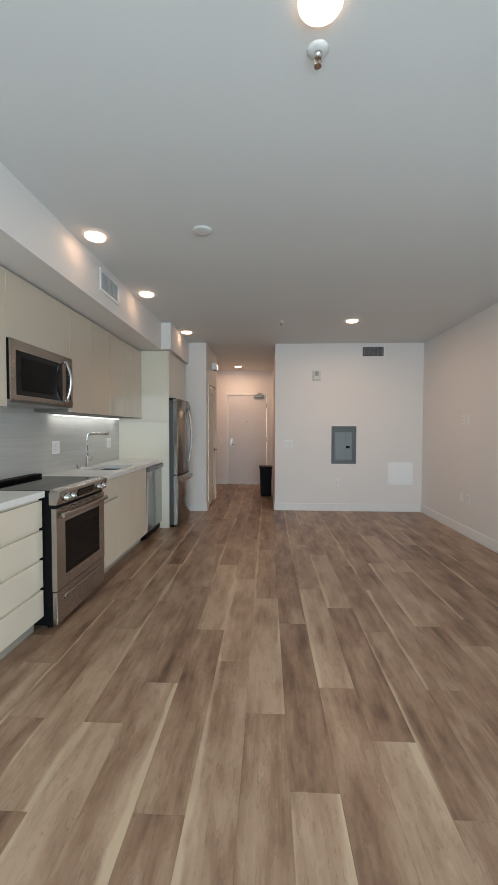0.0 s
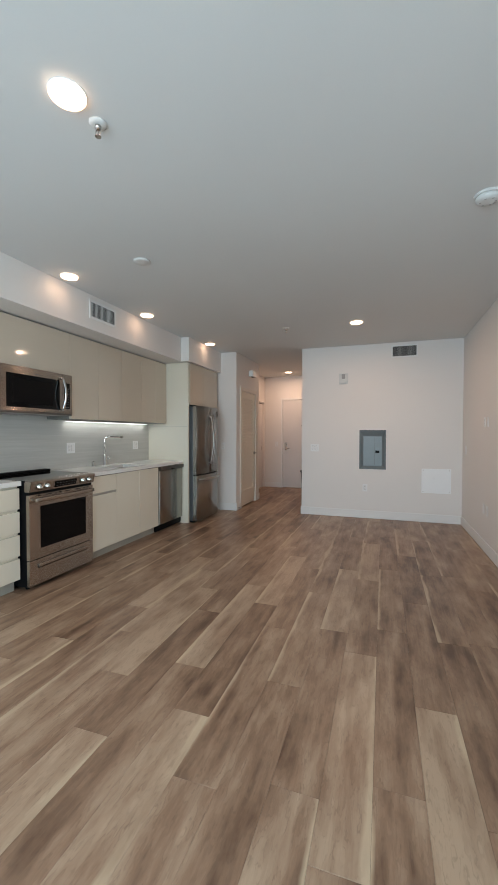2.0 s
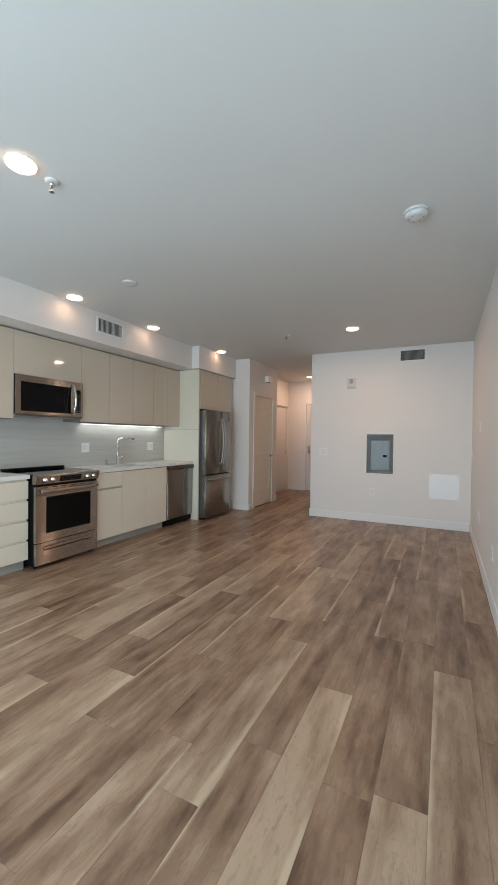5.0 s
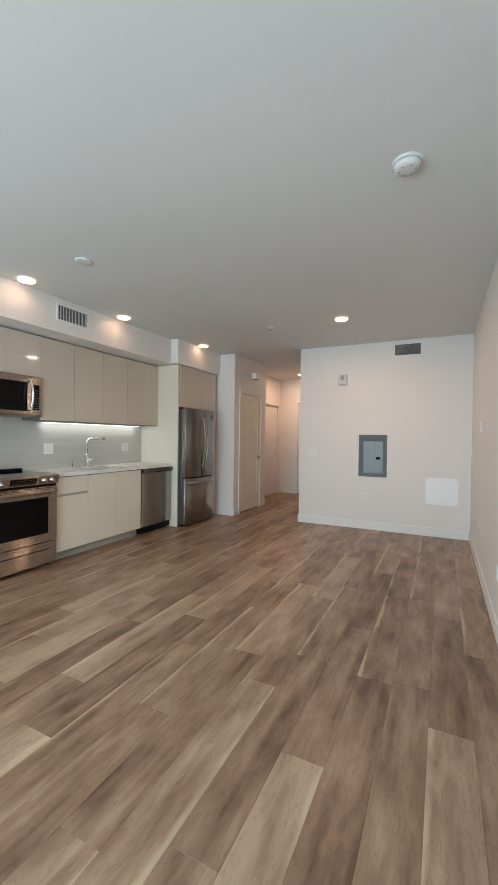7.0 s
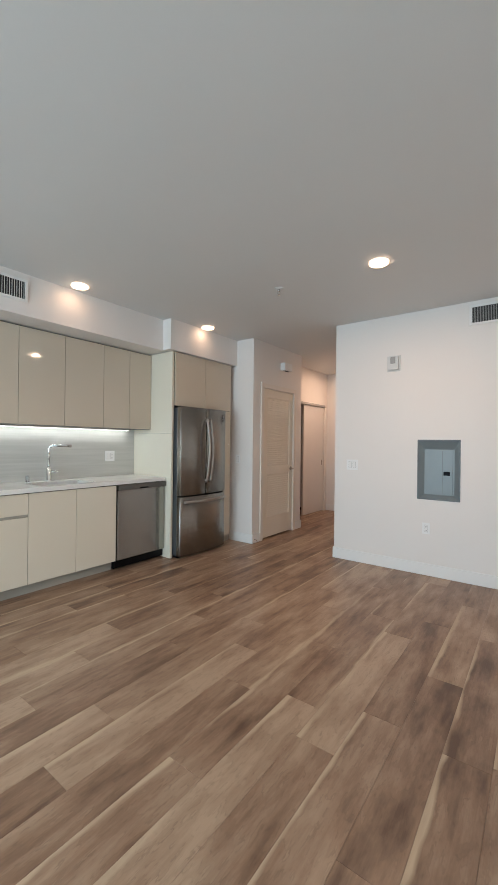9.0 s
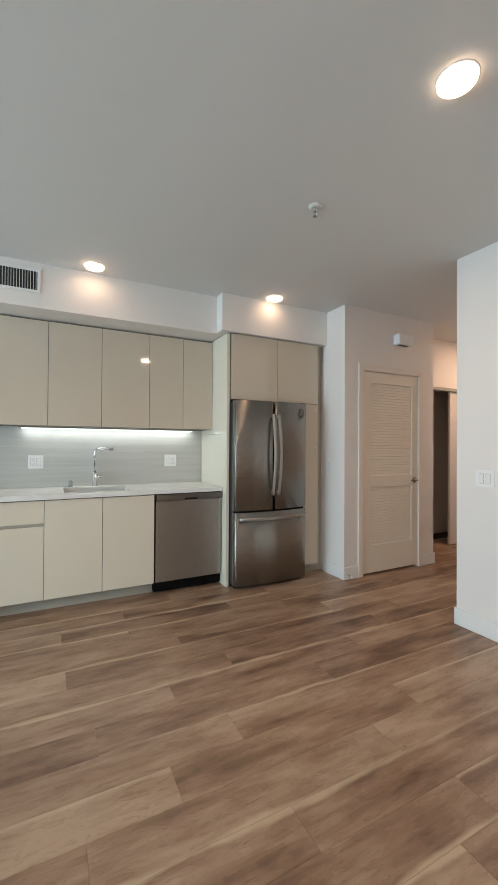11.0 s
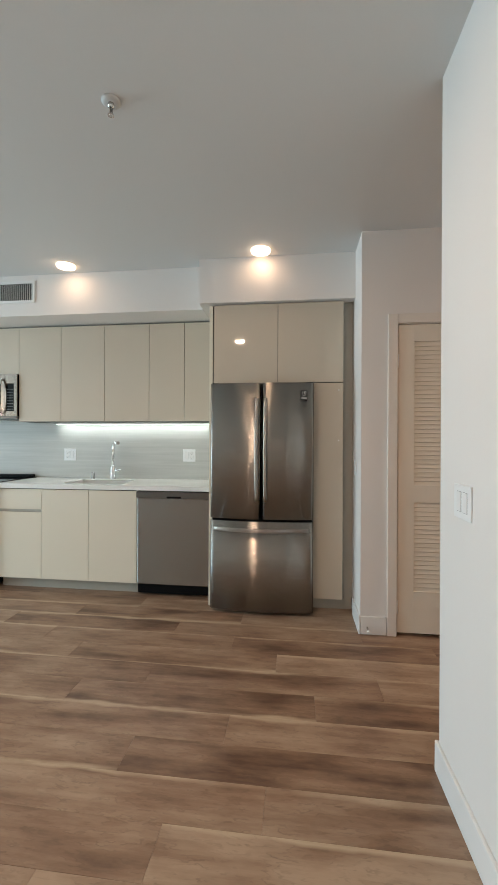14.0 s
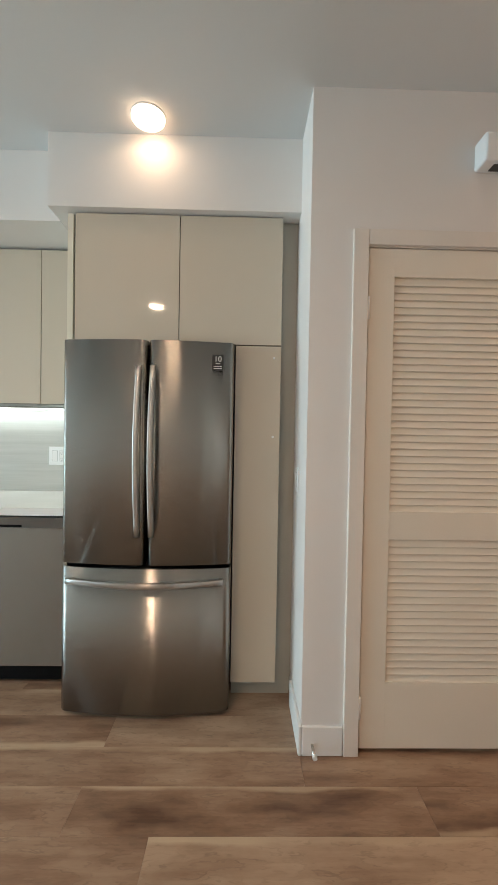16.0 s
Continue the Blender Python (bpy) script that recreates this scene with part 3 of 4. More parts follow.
# microwave
MX, MY0, MY1, MZ0, MZ1 = -1.675, 2.502, 3.318, 1.535, 1.953
mw = thing("microwave", (-1.85, 2.95, MZ0), "stainless over-the-range microwave under the wall cabinet", "microwave")
part("body", B(XL + 0.013, MX - 0.011, MY0, MY1, MZ0 + 0.018, MZ1, 0.003), BLACKP, mw)
bm = slab(bmesh.new(), "x", MX - 0.010, MX, MY0, 3.193, MZ0 + 0.018, MZ1, [(2.556, 3.153, 1.585, 1.885)])
md = part("door", bm, STEEL, mw)
part("door_window", B(MX - 0.009, MX - 0.002, 2.557, 3.152, 1.586, 1.884), BLACKG, md, "black glass window")
part("inner_screen", B(MX - 0.0018, MX - 0.0010, 2.62, 3.07, 1.62, 1.845), BLACKP, md)
part("printed_mark", B(MX + 0.0002, MX + 0.0008, 2.86, 2.93, 1.900, 1.906), DISP, md)
bm = slab(bmesh.new(), "x", MX - 0.010, MX, 3.196, MY1, MZ0 + 0.018, MZ1, [(3.210, 3.288, 1.60, 1.865)])
mp_ = part("control_panel", bm, STEEL, mw)
part("keypad", B(MX - 0.009, MX - 0.002, 3.211, 3.287, 1.601, 1.864), BLACKG, mp_)
for i in range(8):
    for j in range(3):
        part("key", B(MX - 0.0018, MX - 0.0010, 3.218 + j * 0.023, 3.233 + j * 0.023, 1.615 + i * 0.027, 1.621 + i * 0.027), DISP, mp_)
hz = np.linspace(1.585, 1.905, 13)
part("handle", T([(MX + 0.022 + 0.038 * math.sin(math.pi * (z - 1.585) / 0.32), 3.173, z) for z in hz], 0.0125), CHROME, md)
for z in (1.587, 1.903):
    part("handle_foot", T([(MX - 0.001, 3.173, z), (MX + 0.024, 3.173, z)], 0.0115), CHROME, md)
part("grille", B(XL + 0.02, MX - 0.03, MY0 + 0.01, MY1 - 0.01, MZ0 - 0.004, MZ0 + 0.0175), GREYP, mw)
part("lower_trim", B(MX - 0.0105, MX - 0.001, MY0, MY1, MZ0 - 0.002, MZ0 + 0.0165, 0.003), STEELD, mw)

# dishwasher
WX, WY0, WY1 = -1.428, 4.618, 5.258
dw = thing("dishwasher", (-1.7, 4.94, 0), "stainless steel dishwasher with pocket handle and black toe panel", "dishwasher")
part("tub", B(XL + 0.02, WX - 0.03, WY0, WY1, 0.02, 0.895), BLACKP, dw)
part("door_panel", B(WX - 0.029, WX, WY0 + 0.004, WY1 - 0.004, 0.106, 0.838, 0.004), STEELV, dw)
bm = slab(bmesh.new(), "x", WX - 0.029, WX + 0.024, WY0 + 0.004, WY1 - 0.004, 0.842, 0.892, [(4.88, 5.01, 0.842, 0.856)])
ct = part("control_strip", bm, STEELD, dw)
part("pocket", B(WX - 0.020, WX + 0.010, 4.881, 5.009, 0.843, 0.8555), BLACKP, ct)
part("printed_mark", B(WX + 0.0242, WX + 0.0248, 4.645, 4.735, 0.868, 0.874), DISP, ct)
part("toe_panel", B(-1.53, -1.50, WY0 + 0.004, WY1 - 0.004, 0.004, 0.10), BLACKP, dw)

# fridge
FY0, FY1, FXB = 5.302, 6.092, -1.275
fr = thing("refrigerator", (-1.6, 5.697, 0), "stainless french door refrigerator with bottom freezer drawer", "refrigerator")
part("body", B(XL + 0.03, FXB - 0.004, FY0 + 0.004, FY1 - 0.004, 0.03, 1.752, 0.006), CASE, fr, "dark grey painted case")


def bowed(y0, y1, z0, z1, bulge, e0, e1):
    """A fridge door: a slab whose front bows out across the whole fridge's width."""
    bm = bmesh.new()
    n = 48
    fr_, bk = [], []
    for i in range(n + 1):
        y = y0 + (y1 - y0) * i / n
        u = (y - FY0) / (FY1 - FY0) * 2 - 1
        x = FXB + 0.065 + bulge * (1 - u * u)
        for e, yy in ((e0, y0), (e1, y1)):
            d = abs(y - yy)
            if d < e:
                x -= e - math.sqrt(max(0, e * e - (e - d) ** 2))
        fr_.append((x, y))
        bk.append((FXB, y))
    ring = fr_ + bk[::-1]
    lo = [bm.verts.new((x, y, z0)) for x, y in ring]
    hi = [bm.verts.new((x, y, z1)) for x, y in ring]
    bm.faces.new(lo[::-1])
    bm.faces.new(hi)
    m_ = len(ring)
    for i in range(m_):
        f = bm.faces.new((lo[i], lo[(i + 1) % m_], hi[(i + 1) % m_], hi[i]))
        f.smooth = i < n
    return bm


YM = 5.70
dl = part("fridge_door", bowed(FY0, YM - 0.003, 0.730, 1.764, 0.038, 0.013, 0.030), STEELV, fr)
dd = part("fridge_door", bowed(YM + 0.003, FY1, 0.730, 1.764, 0.038, 0.030, 0.013), STEELV, fr)
df = part("freezer_drawer", bowed(FY0, FY1, 0.030, 0.712, 0.038, 0.013, 0.013), STEELV, fr)
for y, par in ((YM - 0.032, dl), (YM + 0.032, dd)):
    hz = np.linspace(0.868, 1.642, 21)
    part("handle", bow_bar([(FXB + 0.128 + 0.046 * math.sin(math.pi * (z - 0.868) / 0.774), y, z) for z in hz], (0, 0.013, 0), (1, 0, 0), 0.012), HANDLE, par)
    for z in (0.895, 1.615):
        part("handle_foot", T([(FXB + 0.09, y, z), (FXB + 0.128, y, z)], 0.010), HANDLE, par)
hy = np.linspace(FY0 + 0.035, FY1 - 0.035, 21)
part("handle", bow_bar([(FXB + 0.088 + 0.070 * math.sin(math.pi * (y - FY0) / 0.79), y, 0.655) for y in hy], (0, 0, 0.014), (1, 0, 0), 0.011), HANDLE, df)
for y in (FY0 + 0.06, FY1 - 0.06):
    part("handle_foot", T([(FXB + 0.06, y, 0.655), (FXB + 0.100, y, 0.655)], 0.010), HANDLE, df)
part("gasket", B(FXB - 0.003, FXB + 0.03, FY0 + 0.01, FY1 - 0.01, 0.7125, 0.7295), BLACKP, fr)
for y in (FY0 + 0.03, FY1 - 0.03):
    part("hinge_cover", B(FXB - 0.06, FXB + 0.03, y - 0.025, y + 0.025, 1.7645, 1.775, 0.003), BLACKP, fr)
part("kick_grille", B(FXB - 0.06, FXB + 0.01, FY0 + 0.01, FY1 - 0.01, 0.006, 0.028), BLACKP, fr)
sx = FXB + 0.065 + 0.038 * (1 - 0.80 ** 2) + 0.004
st = part("sticker", B(sx - 0.012, sx, 5.993, 6.045, 1.634, 1.706), LABELB, dd, "black warranty sticker")
text("sticker_number", "10", 0.036, Matrix.Translation((sx + 0.0008, 6.019, 1.685)) @ Matrix(((0, 0, 1, 0), (1, 0, 0, 0), (0, 1, 0, 0), (0, 0, 0, 1))), LABELW, dd)
for z, w in ((1.663, 0.010), (1.651, 0.019), (1.641, 0.019)):
    part("sticker_line", B(sx + 0.0002, sx + 0.0008, 6.019 - w, 6.019 + w, z, z + 0.003), LABELW, dd)

# over-fridge cabinet and pantry door
PX = -1.32
cabinet("wall_cabinet", PX, 5.294, 6.324, 1.782, 2.412, "two-door glossy beige cabinet above the refrigerator", [(5.304, 5.816, 1.782, 2.41), (5.816, 6.324, 1.782, 2.41)], GLOSSB)
pt = cabinet("pantry_cabinet", PX, 6.10, 6.324, 0.095, 1.78, "narrow tall glossy beige pantry cabinet beside the fridge", [(6.096, 6.324, 0.095, 1.78)], GLOSSB)
for z in (1.72, 1.33):
    part("bumper", R((PX, 6.288, z), (1, 0, 0), [(0, 0.006), (0.003, 0.005)], 12), WHITEP, pt)
solid("toe_kick", B(-1.40, -1.385, 6.10, 6.40, 0.0, 0.093), CARC, "beige toe kick under the pantry cabinet", "toe kick")
solid("filler_strip", B(-1.40, -1.38, 6.3245, 6.4045, 0.0935, 2.4155), CARC, "beige filler strip beside the pantry", "filler", kind="")

# ---- doors ----


def door_casing(name, x, y0, y1, z1, w, label):
    o = thing(name, (x, (y0 + y1) / 2, 0), label, "door frame", kind="structure")
    part("casing", B(x, x + 0.016, y0 - w, y0, 0, z1 + w, 0.003), CASING, o)
    part("casing", B(x, x + 0.016, y1, y1 + w, 0, z1 + w, 0.003), CASING, o)
    part("casing", B(x, x + 0.0155, y0 + 0.0004, y1 - 0.0004, z1, z1 + w, 0.003), CASING, o)
    for a, b in ((y0 - 0.012, y0 + 0.004), (y1 - 0.004, y1 + 0.012)):
        part("jamb", B(x - 0.119, x - 0.0005, a, b, 0, z1), CASING, o)
    part("jamb", B(x - 0.119, x - 0.0005, y0 + 0.0045, y1 - 0.0045, z1 - 0.004, z1 + 0.005), CASING, o)
    return o


door_casing("door_frame_1", XC, 6.643, 7.462, 2.126, 0.063, "white painted casing around the louvred door")
ld = thing("door_1", (XC, 7.05, 0), "closed cream louvred closet door with lever handle", "door", kind="structure")
DY0, DY1, DZ1 = 6.650, 7.455, 2.118
xf, xb = XC - 0.004, XC - 0.040
L0, L1 = 6.757, 7.363
for a, b, c, d in ((DY0, L0, 0.022, DZ1), (L1, DY1, 0.022, DZ1)):
    part("stile", B(xb, xf, a, b, c, d, 0.0004), DOORP, ld)
for c, d in ((0.022, 0.305), (0.910, 1.028), (2.004, DZ1)):
    part("rail", B(xb, xf - 0.0002, L0 + 0.0001, L1 - 0.0001, c, d, 0.0004), DOORP, ld)
slat_mesh = None
for lo, hi in ((0.305, 0.910), (1.028, 2.004)):
    n = round((hi - lo) / 0.0297)
    for i in range(n):
        z = lo + (i + 0.5) * (hi - lo) / n
        if slat_mesh is None:
            bm = bmesh.new()
            box(bm, -0.021, 0.021, -(L1 - L0) / 2, (L1 - L0) / 2, -0.0035, 0.0035, 0.002, 1)
            slat_mesh = mesh_of("slat", bm, DOORP)
        s = new("slat", slat_mesh)
        s.parent = ld
        s.location = Vector((XC - 0.020, (L0 + L1) / 2, z)) - ld.location
        s.rotation_euler = (0, radians(72), 0)
for z in (0.20, 1.87):
    part("hinge", T([(XC + 0.006, DY0 - 0.004, z - 0.045), (XC + 0.006, DY0 - 0.004, z + 0.045)], 0.007, 10), WHITEP, ld)
hd = part("rosette", R((xf, 7.405, 0.967), (1, 0, 0), [(0, 0.031), (0.006, 0.031), (0.010, 0.026), (0.012, 0.012)], 28), BRONZE, ld)
part("lever", T([(xf + 0.011, 7.405, 0.967), (xf + 0.045, 7.405, 0.967), (xf + 0.052, 7.398, 0.967), (xf + 0.053, 7.33, 0.967), (xf + 0.048, 7.30, 0.966)], [0.010, 0.010, 0.010, 0.008, 0.007], 12), BRONZE, hd)

# entry door
ed = thing("door_2", (-0.476, YE, 0), "closed off-white flush entry door with closer", "door", kind="structure")
EX0, EX1, EZ = -0.945, -0.010, 2.182
part("leaf", B(EX0, EX1, YE + 0.012, YE + 0.057, 0.012, EZ, 0.002), ENTRY, ed)
part("frame_jamb", B(EX0 - 0.045, EX0 - 0.004, YE - 0.012, YE + 0.10, 0, EZ + 0.05, 0.003), TRIM, ed)
part("frame_jamb", B(EX1 + 0.004, EX1 + 0.045, YE - 0.012, YE + 0.10, 0, EZ + 0.05, 0.003), TRIM, ed)
part("frame_head", B(EX0 - 0.0035, EX1 + 0.0035, YE - 0.0115, YE + 0.10, EZ + 0.004, EZ + 0.05, 0.003), TRIM, ed)
part("threshold", B(EX0 - 0.003, EX1 + 0.003, YE - 0.01, YE + 0.10, 0.0, 0.011, 0.003), SATIN, ed)
part("escutcheon", B(-0.895, -0.835, YE + 0.002, YE + 0.0118, 0.945, 1.125, 0.004), SATIN, ed)
part("lever", T([(-0.865, YE + 0.004, 0.985), (-0.865, YE - 0.045, 0.985), (-0.855, YE - 0.052, 0.985), (-0.76, YE - 0.052, 0.985)], 0.009), SATIN, ed)
part("thumb_turn", T([(-0.865, YE + 0.003, 1.085), (-0.865, YE - 0.02, 1.085)], 0.014), SATIN, ed)
part("viewer", R((-0.475, YE + 0.0115, 1.54), (0, -1, 0), [(0, 0.010), (0.004, 0.009), (0.005, 0.004)], 16), BRONZE, ed)
for z in (0.25, 1.10, 1.93):
    part("hinge", T([(EX1 + 0.003, YE + 0.004, z - 0.055), (EX1 + 0.003, YE + 0.004, z + 0.055)], 0.008, 10), BRONZE, ed)
cl = part("closer_body", B(-0.32, -0.07, YE - 0.045, YE + 0.010, 2.115, 2.172, 0.006), BRONZE, ed)
part("closer_arm", T([(-0.25, YE - 0.03, 2.175), (-0.20, YE - 0.20, 2.20), (-0.13, YE - 0.03, 2.215)], 0.009, 8), GREYP, ed)
plate("light_switch", (-1.105, YE, 1.085), "-y", 0.075, 0.118, "white single light switch beside the entry door", [(0, "r")], "switch")

# sliding closet
cd = thing("door_3", (-1.47, 8.75, 0), "partly open plain off-white sliding closet door", "door", kind="structure")
part("leaf", B(-1.475, -1.440, 8.62, 9.445, 0.012, 2.085, 0.002), ENTRY, cd)
part("leaf", B(-1.525, -1.490, 8.745, 9.440, 0.012, 2.085, 0.002), ENTRY, cd)
part("track", B(-1.53, -1.405, 8.022, 9.448, 2.088, 2.128, 0.003), GREYP, cd)
part("finger_pull", B(-1.4398, -1.4375, 9.355, 9.385, 0.93, 1.03, 0.001), BRONZE, cd)

# ---- bin ----
bn = thing("trash_bin", (-0.02, 7.93, 0), "tall black plastic trash bin in the hallway", "bin")
bm = B(-0.14, 0.105, 7.83, 8.08, 0.003, 0.575, 0.012, 3)
for v in bm.verts:
    k = 0.86 + 0.14 * v.co.z / 0.575
    v.co.x = -0.018 + (v.co.x + 0.018) * k
    v.co.y = 7.955 + (v.co.y - 7.955) * k
part("bucket", bm, BLACKP, bn)
bm = slab(bmesh.new(), "x", -0.158, 0.116, 7.812, 8.098, 0.576, 0.606)
bmesh.ops.bevel(bm, geom=list(bm.edges), offset=0.008, segments=2, affect="EDGES")
part("lid", bm, BLACKP, bn)

# ---- panel wall ----
ep = thing("breaker_panel", (1.27, YB, 0.787), "grey recessed electrical breaker panel with closed inner door", "electrical panel")
x0, x1, z0, z1 = 1.068, 1.472, 0.787, 1.408
bm = slab(bmesh.new(), "y", YB - 0.008, YB - 0.001, x0, x1, z0, z1, [(x0 + 0.010, x1 - 0.010, z0 + 0.010, z1 - 0.010)])
part("frame", bm, PANELG, ep)
bm = bmesh.new()
o_ = [(x0 + 0.010, z0 + 0.010), (x1 - 0.010, z0 + 0.010), (x1 - 0.010, z1 - 0.010), (x0 + 0.010, z1 - 0.010)]
i_ = [(x0 + 0.06, z0 + 0.05), (x1 - 0.06, z0 + 0.05), (x1 - 0.06, z1 - 0.10), (x0 + 0.06, z1 - 0.10)]
va = [bm.verts.new((x, YB - 0.002, z)) for x, z in o_]
vb = [bm.verts.new((x, YB + 0.045, z)) for x, z in i_]
for i in range(4):
    bm.faces.new((va[i], va[(i + 1) % 4], vb[(i + 1) % 4], vb[i]))
bm.faces.new(vb)
part("tray", bm, PANELL, ep, "light grey sloped cover")
ip = part("inner_door", B(x0 + 0.095, x1 - 0.075, YB + 0.034, YB + 0.043, z0 + 0.06, z1 - 0.11, 0.002), PANELL, ep)
part("door_seam", B(x0 + 0.232, x0 + 0.236, YB + 0.0332, YB + 0.0338, z0 + 0.065, z1 - 0.115), PANELG, ip)
part("latch", B(x0 + 0.245, x0 + 0.305, YB + 0.024, YB + 0.0338, z0 + 0.255, z0 + 0.295, 0.003), BLACKP, ip)
for x in (x0 + 0.006, x1 - 0.006):
    for z in (z0 + 0.12, z1 - 0.12):
        part("screw", R((x, YB - 0.008, z), (0, -1, 0), [(0, 0.005), (0.002, 0.004)], 12), PANELL, ep)

ap = thing("access_cover", (2.19, YB, 0.446), "blank white square cover plate with corner screws", "cover plate")
part("plate", B(1.989, 2.396, YB - 0.006, YB - 0.0005, 0.446, 0.818, 0.002), COVER, ap)
for x in (2.012, 2.373):
    for z in (0.468, 0.796):
        part("screw", R((x, YB - 0.006, z), (0, -1, 0), [(0, 0.006), (0.0015, 0.005)], 12), SATIN, ap)


def grille(name, axis, a, s, u0, u1, z0, z1, n, label, upright=True):
    """A framed air grille on a wall plane at a, facing s along axis."""
    def gb(p0, p1, d0, d1, q0, q1, bev=0.0):
        m0, m1 = sorted((a + s * d0, a + s * d1))
        return B(m0, m1, p0, p1, q0, q1, bev) if axis == "x" else B(p0, p1, m0, m1, q0, q1, bev)
    o = thing(name, ((a, (u0 + u1) / 2, z0) if axis == "x" else ((u0 + u1) / 2, a, z0)), label, "vent")
    w = 0.022
    for q in ((u0, u1, z0, z0 + w), (u0, u1, z1 - w, z1), (u0, u0 + w, z0 + w, z1 - w), (u1 - w, u1, z0 + w, z1 - w)):
        part("frame", gb(q[0], q[1], 0.0008, 0.010, q[2], q[3], 0.002), TRIM, o)
    part("backing", gb(u0 + w, u1 - w, 0.0006, 0.0016, z0 + w, z1 - w), VENTD, o)
    for i in range(n):
        u = u0 + w + (i + 0.5) * (u1 - u0 - 2 * w) / n
        part("fin", gb(u - 0.002, u + 0.002, 0.002, 0.0052, z0 + w, z1 - w), ALARM if axis == "x" else GREYP, o)
    return o


grille("return_vent", "y", YB, -1, 1.535, 1.92, 2.53, 2.725, 26, "white wall air vent with dark slots near the ceiling")
grille("supply_vent", "x", -1.41, 1, 3.275, 3.695, 2.525, 2.715, 20, "white air vent with upright fins on the soffit")

al = thing("alarm_strobe", (0.815, YB, 2.15), "white wall alarm with a dark strobe window", "alarm")
part("base", B(0.743, 0.885, YB - 0.010, YB - 0.0005, 2.150, 2.322, 0.003), ALARM, al)
part("housing", B(0.757, 0.871, YB - 0.040, YB - 0.0105, 2.165, 2.312, 0.008, 3), ALARM, al)
part("strobe", B(0.788, 0.840, YB - 0.050, YB - 0.0405, 2.232, 2.304, 0.006, 2), GREYP, al)
plate("light_switch", (0.352, YB, 1.114), "-y", 0.135, 0.118, "white double light switch at the hallway corner", [(-0.024, "r"), (0.024, "r")], "switch")
plate("wall_outlet", (1.159, YB, 0.486), "-y", 0.073, 0.115, "white wall outlet below the breaker panel", [(0, "o")])
plate("light_switch", (-1.245, YC, 1.13), "-y", 0.075, 0.118, "white wall switch beside the fridge alcove", [(0, "r")], "switch")
for y, z, s in ((5.20, 1.486, "o"), (5.06, 1.486, "b"), (5.20, 0.478, "b"), (5.03, 0.478, "o"), (3.72, 0.43, "o")):
    plate("wall_outlet" if s == "o" else "blank_plate", (XR, y, z), "-x", 0.073, 0.115, "white wall outlet on the long wall" if s == "o" else "blank white cable plate on the long wall", [(0, "o")] if s == "o" else [])
plate("light_switch", (XR, 6.27, 1.12), "-x", 0.073, 0.115, "white thermostat plate near the corner", [(0, "r")], "switch")

em = thing("wall_sounder", (XC, 7.18, 2.43), "white box alarm above the louvred door", "alarm")
part("housing", B(XC + 0.0005, XC + 0.085, 7.072, 7.285, 2.432, 2.545, 0.010, 3), WHITEP, em)
part("slot", B(XC + 0.02, XC + 0.06, 7.12, 7.24, 2.4295, 2.4318), SHADOW, em)
ds = thing("door_stop", (XC + 0.014, 6.45, 0.05), "small metal door stop on the baseboard", "door stop")
part("rod", T([(XC + 0.0135, 6.45, 0.05), (XC + 0.065, 6.45, 0.045)], 0.006), SATIN, ds)
part("tip", T([(XC + 0.065, 6.45, 0.045), (XC + 0.078, 6.45, 0.044)], 0.010), WHITEP, ds)

# ---- ceiling fixtures ----
LG = "round recessed ceiling lights"
first = None
for x, y, power in LAMPS:
    if first is None:
        first = thing("ceiling_light", (x, y, H), "lit round white disk ceiling light", "ceiling light", LG)
        part("trim_ring", R((x, y, H - 0.0005), (0, 0, -1), [(0, 0.077), (0.0035, 0.0765), (0.0045, 0.074)], 40), WHITEP, first)
        part("lens", R((x, y, H - 0.0052), (0, 0, -1), [(0, 0.0735), (0.008, 0.0735), (0.013, 0.070), (0.015, 0.056), (0.016, 0.02)], 40), LENS, first)
    else:
        copy_thing(first, Matrix.Translation((x, y, H)))
    lamp("downlight", "AREA", pose(x, y, H - 0.028), power, WARM, 0.13, shape="DISK")

sm = thing("smoke_detector", (2.0, 2.69, H), "round white smoke detector on the ceiling", "smoke detector")
part("base", R((2.0, 2.69, H - 0.0005), (0, 0, -1), [(0, 0.075), (0.012, 0.075), (0.014, 0.072)], 40), CEILP, sm)
part("cover", R((2.0, 2.69, H - 0.0146), (0, 0, -1), [(0, 0.068), (0.016, 0.065), (0.026, 0.055), (0.029, 0.030), (0.030, 0.01)], 40), CEILP, sm)
for i in range(6):
    a = i * math.pi / 3
    part("slot", B(2.0 + 0.04 * math.cos(a) - 0.006, 2.0 + 0.04 * math.cos(a) + 0.006, 2.69 + 0.04 * math.sin(a) - 0.003, 2.69 + 0.04 * math.sin(a) + 0.003, H - 0.0445, H - 0.0425), GREYP, sm)
jb = thing("ceiling_cover", (-0.46, 2.80, H), "flat round white ceiling cover plate", "cover plate")
part("disc", R((-0.46, 2.80, H - 0.0005), (0, 0, -1), [(0, 0.068), (0.010, 0.067), (0.014, 0.060), (0.0145, 0.02)], 40), CEILP, jb)
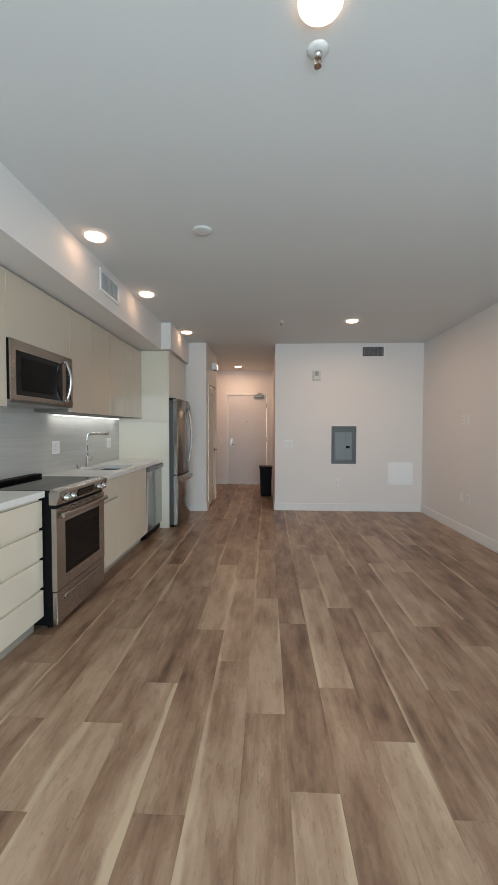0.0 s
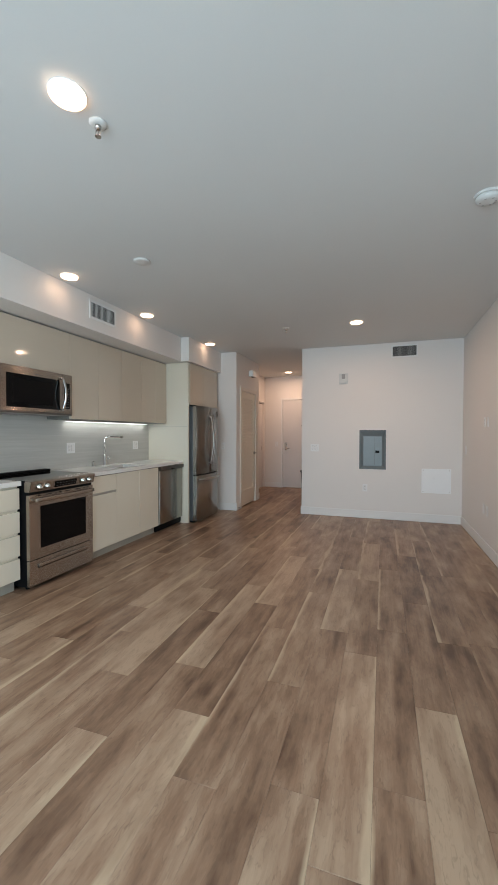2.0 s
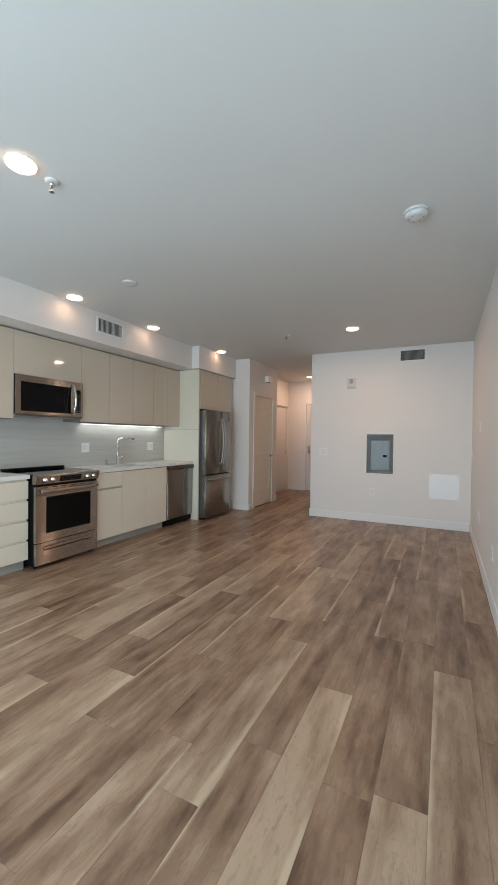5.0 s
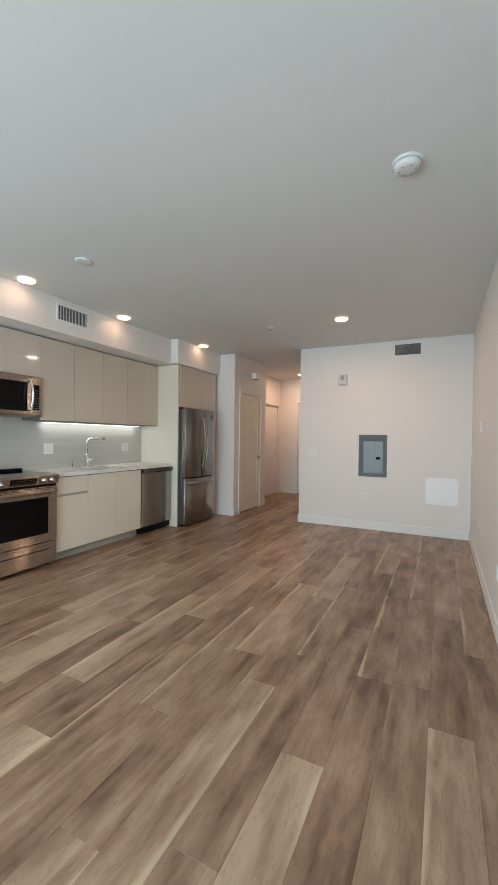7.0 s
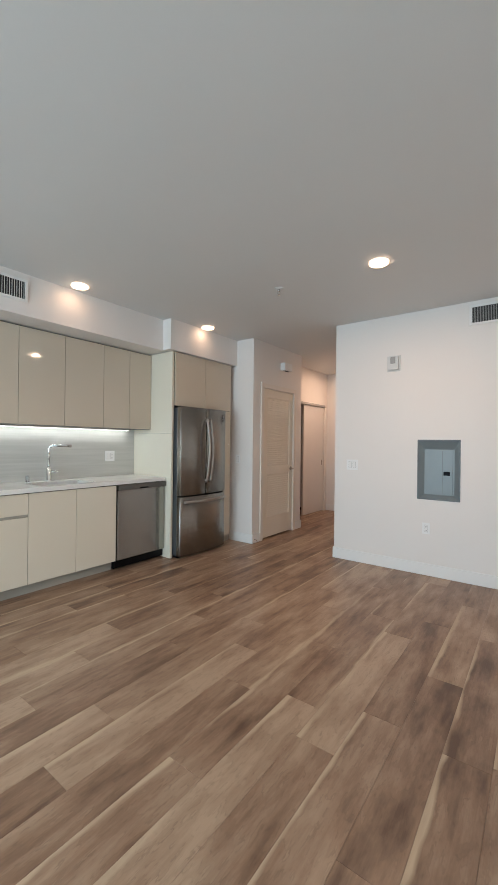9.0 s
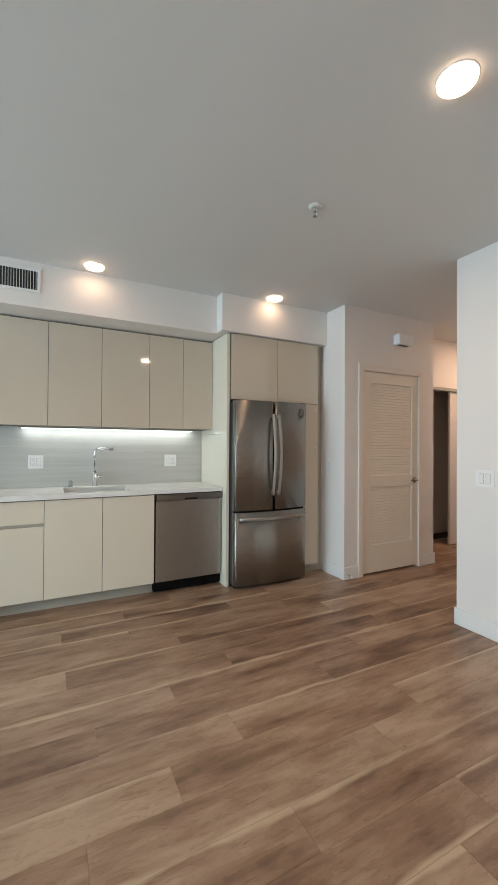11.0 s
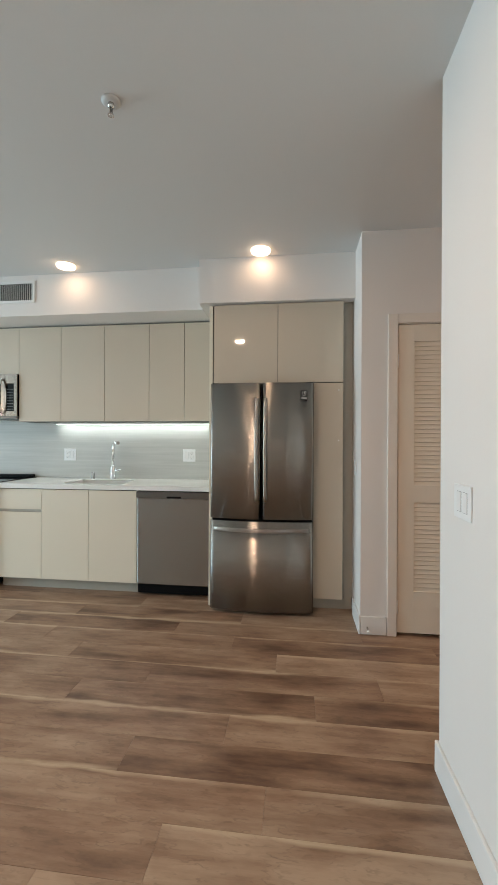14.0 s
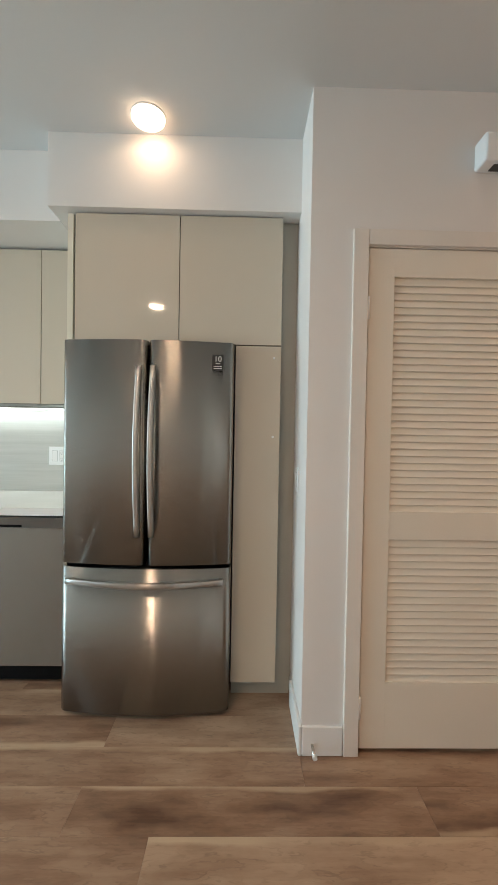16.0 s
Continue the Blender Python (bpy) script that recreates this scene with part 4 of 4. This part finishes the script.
for x, y in ((0.183, 1.51), (0.183, 5.17)):
    s = thing("sprinkler", (x, y, H), "chrome pendant sprinkler head with a white ceiling ring", "sprinkler", "ceiling sprinklers")
    part("escutcheon", R((x, y, H - 0.0005), (0, 0, -1), [(0, 0.040), (0.004, 0.040), (0.012, 0.030), (0.0125, 0.018)], 28), CEILP, s)
    part("body", R((x, y, H - 0.012), (0, 0, -1), [(0, 0.014), (0.012, 0.014), (0.014, 0.010), (0.018, 0.009)], 16), SATIN, s)
    for k in (-1, 1):
        part("arm", T([(x + k * 0.008, y, H - 0.028), (x + k * 0.014, y, H - 0.040), (x + k * 0.010, y, H - 0.052), (x, y, H - 0.060)], 0.0025, 8), SATIN, s)
    part("bulb", T([(x, y, H - 0.029), (x, y, H - 0.058)], 0.0025, 8), BRONZE, s)
    part("deflector", R((x, y, H - 0.060), (0, 0, -1), [(0, 0.014), (0.0015, 0.014), (0.002, 0.010)], 16), SATIN, s)

# ---- floor, laid in planks ----
floor = solid("floor", B(XL - 0.12, XR + 0.12, YW - 0.12, YE + 0.12, -0.12, -0.006), SUBF, "brown wood-look plank floor with pale sapwood streaks", "floor")
PW, PL = 0.187, 1.273
PHASE = {-10: 0.5, -9: 1.2, -8: 0.9, -7: 1.75, -6: 2.58, -5: 1.735, -4: 2.03, -3: 1.32, -2: 2.24, -1: 1.83, 0: 1.43, 1: 2.03, 2: 2.96, 3: 1.35, 4: 2.04, 5: 2.71, 6: 3.75, 7: 2.83, 8: 2.085, 9: 2.78, 10: 1.55, 11: 2.53, 12: 3.31, 13: 2.2}
# pale edge on a known board: (row, number along the row from the phase): (left, right, tone)
EDGE = {(-1, 0): (0, 0.40, 0.85), (-1, -1): (0, 0, 0.5), (-1, 1): (0.35, 0, 0.6), (-1, 2): (0.35, 0, 0.45), (-1, 3): (0.35, 0, 0.55), (-4, -1): (0, 0.7, 0.6), (-4, 0): (0, 0, 0.45), (-4, 1): (0, 0.35, 0.6), (-4, 2): (0, 0.35, 0.5),
        (-2, 0): (0.45, 0, 0.8), (-2, -1): (0.5, 0, 0.65), (-2, 1): (0, 0.15, 0.55), (-2, 3): (0.35, 0, 0.4), (-3, 3): (0.3, 0, 0.35), (-3, 0): (0, 0, 0.45), (-3, -1): (0, 0, 0.5), (-5, 1): (0.35, 0, 0.55), (-5, 2): (0.35, 0, 0.5), (-5, 0): (0, 0, 0.5),
        (-6, 2): (0.5, 0, 0.55), (-7, 0): (0.3, 0, 0.5), (-7, 1): (0, 0.3, 0.5), (1, 0): (0.55, 0, 0.8), (1, -1): (0, 0, 0.45), (1, 1): (0, 0, 0.6), (1, 2): (0.4, 0, 0.6), (1, 3): (0.5, 0, 0.55), (0, -1): (0, 0.5, 0.7), (0, 0): (0, 0, 0.3), (0, 1): (0, 0, 0.4), (0, 2): (0, 0.15, 0.5),
        (2, -2): (0, 0.7, 0.75), (2, -1): (0, 0, 0.3), (2, 0): (0.5, 0, 0.85), (2, 1): (0, 0, 0.5), (3, -1): (0, 0, 0.5), (3, 0): (0.22, 0, 0.5), (3, 1): (0, 0, 0.4), (4, 0): (0.35, 0, 0.6), (4, -1): (0, 0, 0.4), (4, 1): (0.3, 0, 0.5), (4, 2): (0.3, 0, 0.5),
        (5, 0): (0.5, 0, 0.85), (5, -1): (0, 0, 0.4), (5, -2): (0, 0.3, 0.6), (5, 1): (0, 0.25, 0.4), (8, -1): (0, 0.35, 0.9), (8, 0): (0, 0, 0.35), (8, 1): (0, 0, 0.25), (8, 2): (0.5, 0, 0.6), (9, -1): (0, 0, 0.3), (9, 0): (0.5, 0, 0.4), (9, -2): (0, 0, 0.3),
        (10, 0): (0, 0, 0.4), (10, 2): (0.4, 0, 0.45), (10, 3): (0.3, 0, 0.4), (11, -1): (0.45, 0, 0.65), (11, 0): (0, 0, 0.3), (12, 0): (0.5, 0, 0.55), (12, -1): (0, 0, 0.4), (6, -1): (0, 0, 0.5), (6, 0): (0.5, 0, 0.9), (7, 0): (0.35, 0, 0.5), (7, -1): (0, 0, 0.35)}
plank_meshes = {}


def plank(length):
    key = round(length, 3)
    if key not in plank_meshes:
        w, l, c = PW / 2 - 0.0002, length / 2 - 0.0002, 0.0008
        vs = [(sx * (w - i), sy * (l - i), z) for z, i in ((-0.005, 0), (-0.0008, 0), (0.0, c)) for sx, sy in ((-1, -1), (1, -1), (1, 1), (-1, 1))]
        fs = [(8, 9, 10, 11)] + [(a + i, a + (i + 1) % 4, a + 4 + (i + 1) % 4, a + 4 + i) for a in (0, 4) for i in range(4)]
        me = bpy.data.meshes.new("plank")
        me.from_pydata(vs, [], fs)
        me.materials.append(WOOD)
        plank_meshes[key] = me
    return plank_meshes[key]


rng = random.Random(7)
for row in range(-10, 14):
    xc = 0.092 + PW * (row + 0.5)
    n0 = math.floor((YW - PHASE[row]) / PL)
    n1 = math.ceil((YE + 0.1 - PHASE[row]) / PL)
    for n in range(n0, n1):
        a, b = max(YW - 0.1, PHASE[row] + n * PL), min(YB + 0.1 if row > 0 else YE + 0.1, PHASE[row] + (n + 1) * PL)
        if b - a < 0.02 or (row > 0 and a > YB + 0.1) or (row < -9 and 3.3 < a < 7.6):
            continue
        o = new("plank", plank(b - a))
        o.parent = floor
        o.location = (xc, (a + b) / 2, 0)
        if row == 13:
            o.location.x, o.scale = 2.535, (0.12, 1, 1)
        pick = rng.random()
        if (row, n) in EDGE:
            o.color = (*EDGE[(row, n)], 1)
        else:
            w = rng.uniform(0.2, 0.5)
            o.color = (w if pick < 0.28 else 0, w if pick > 0.72 else 0, rng.uniform(0.25, 0.85), 1)
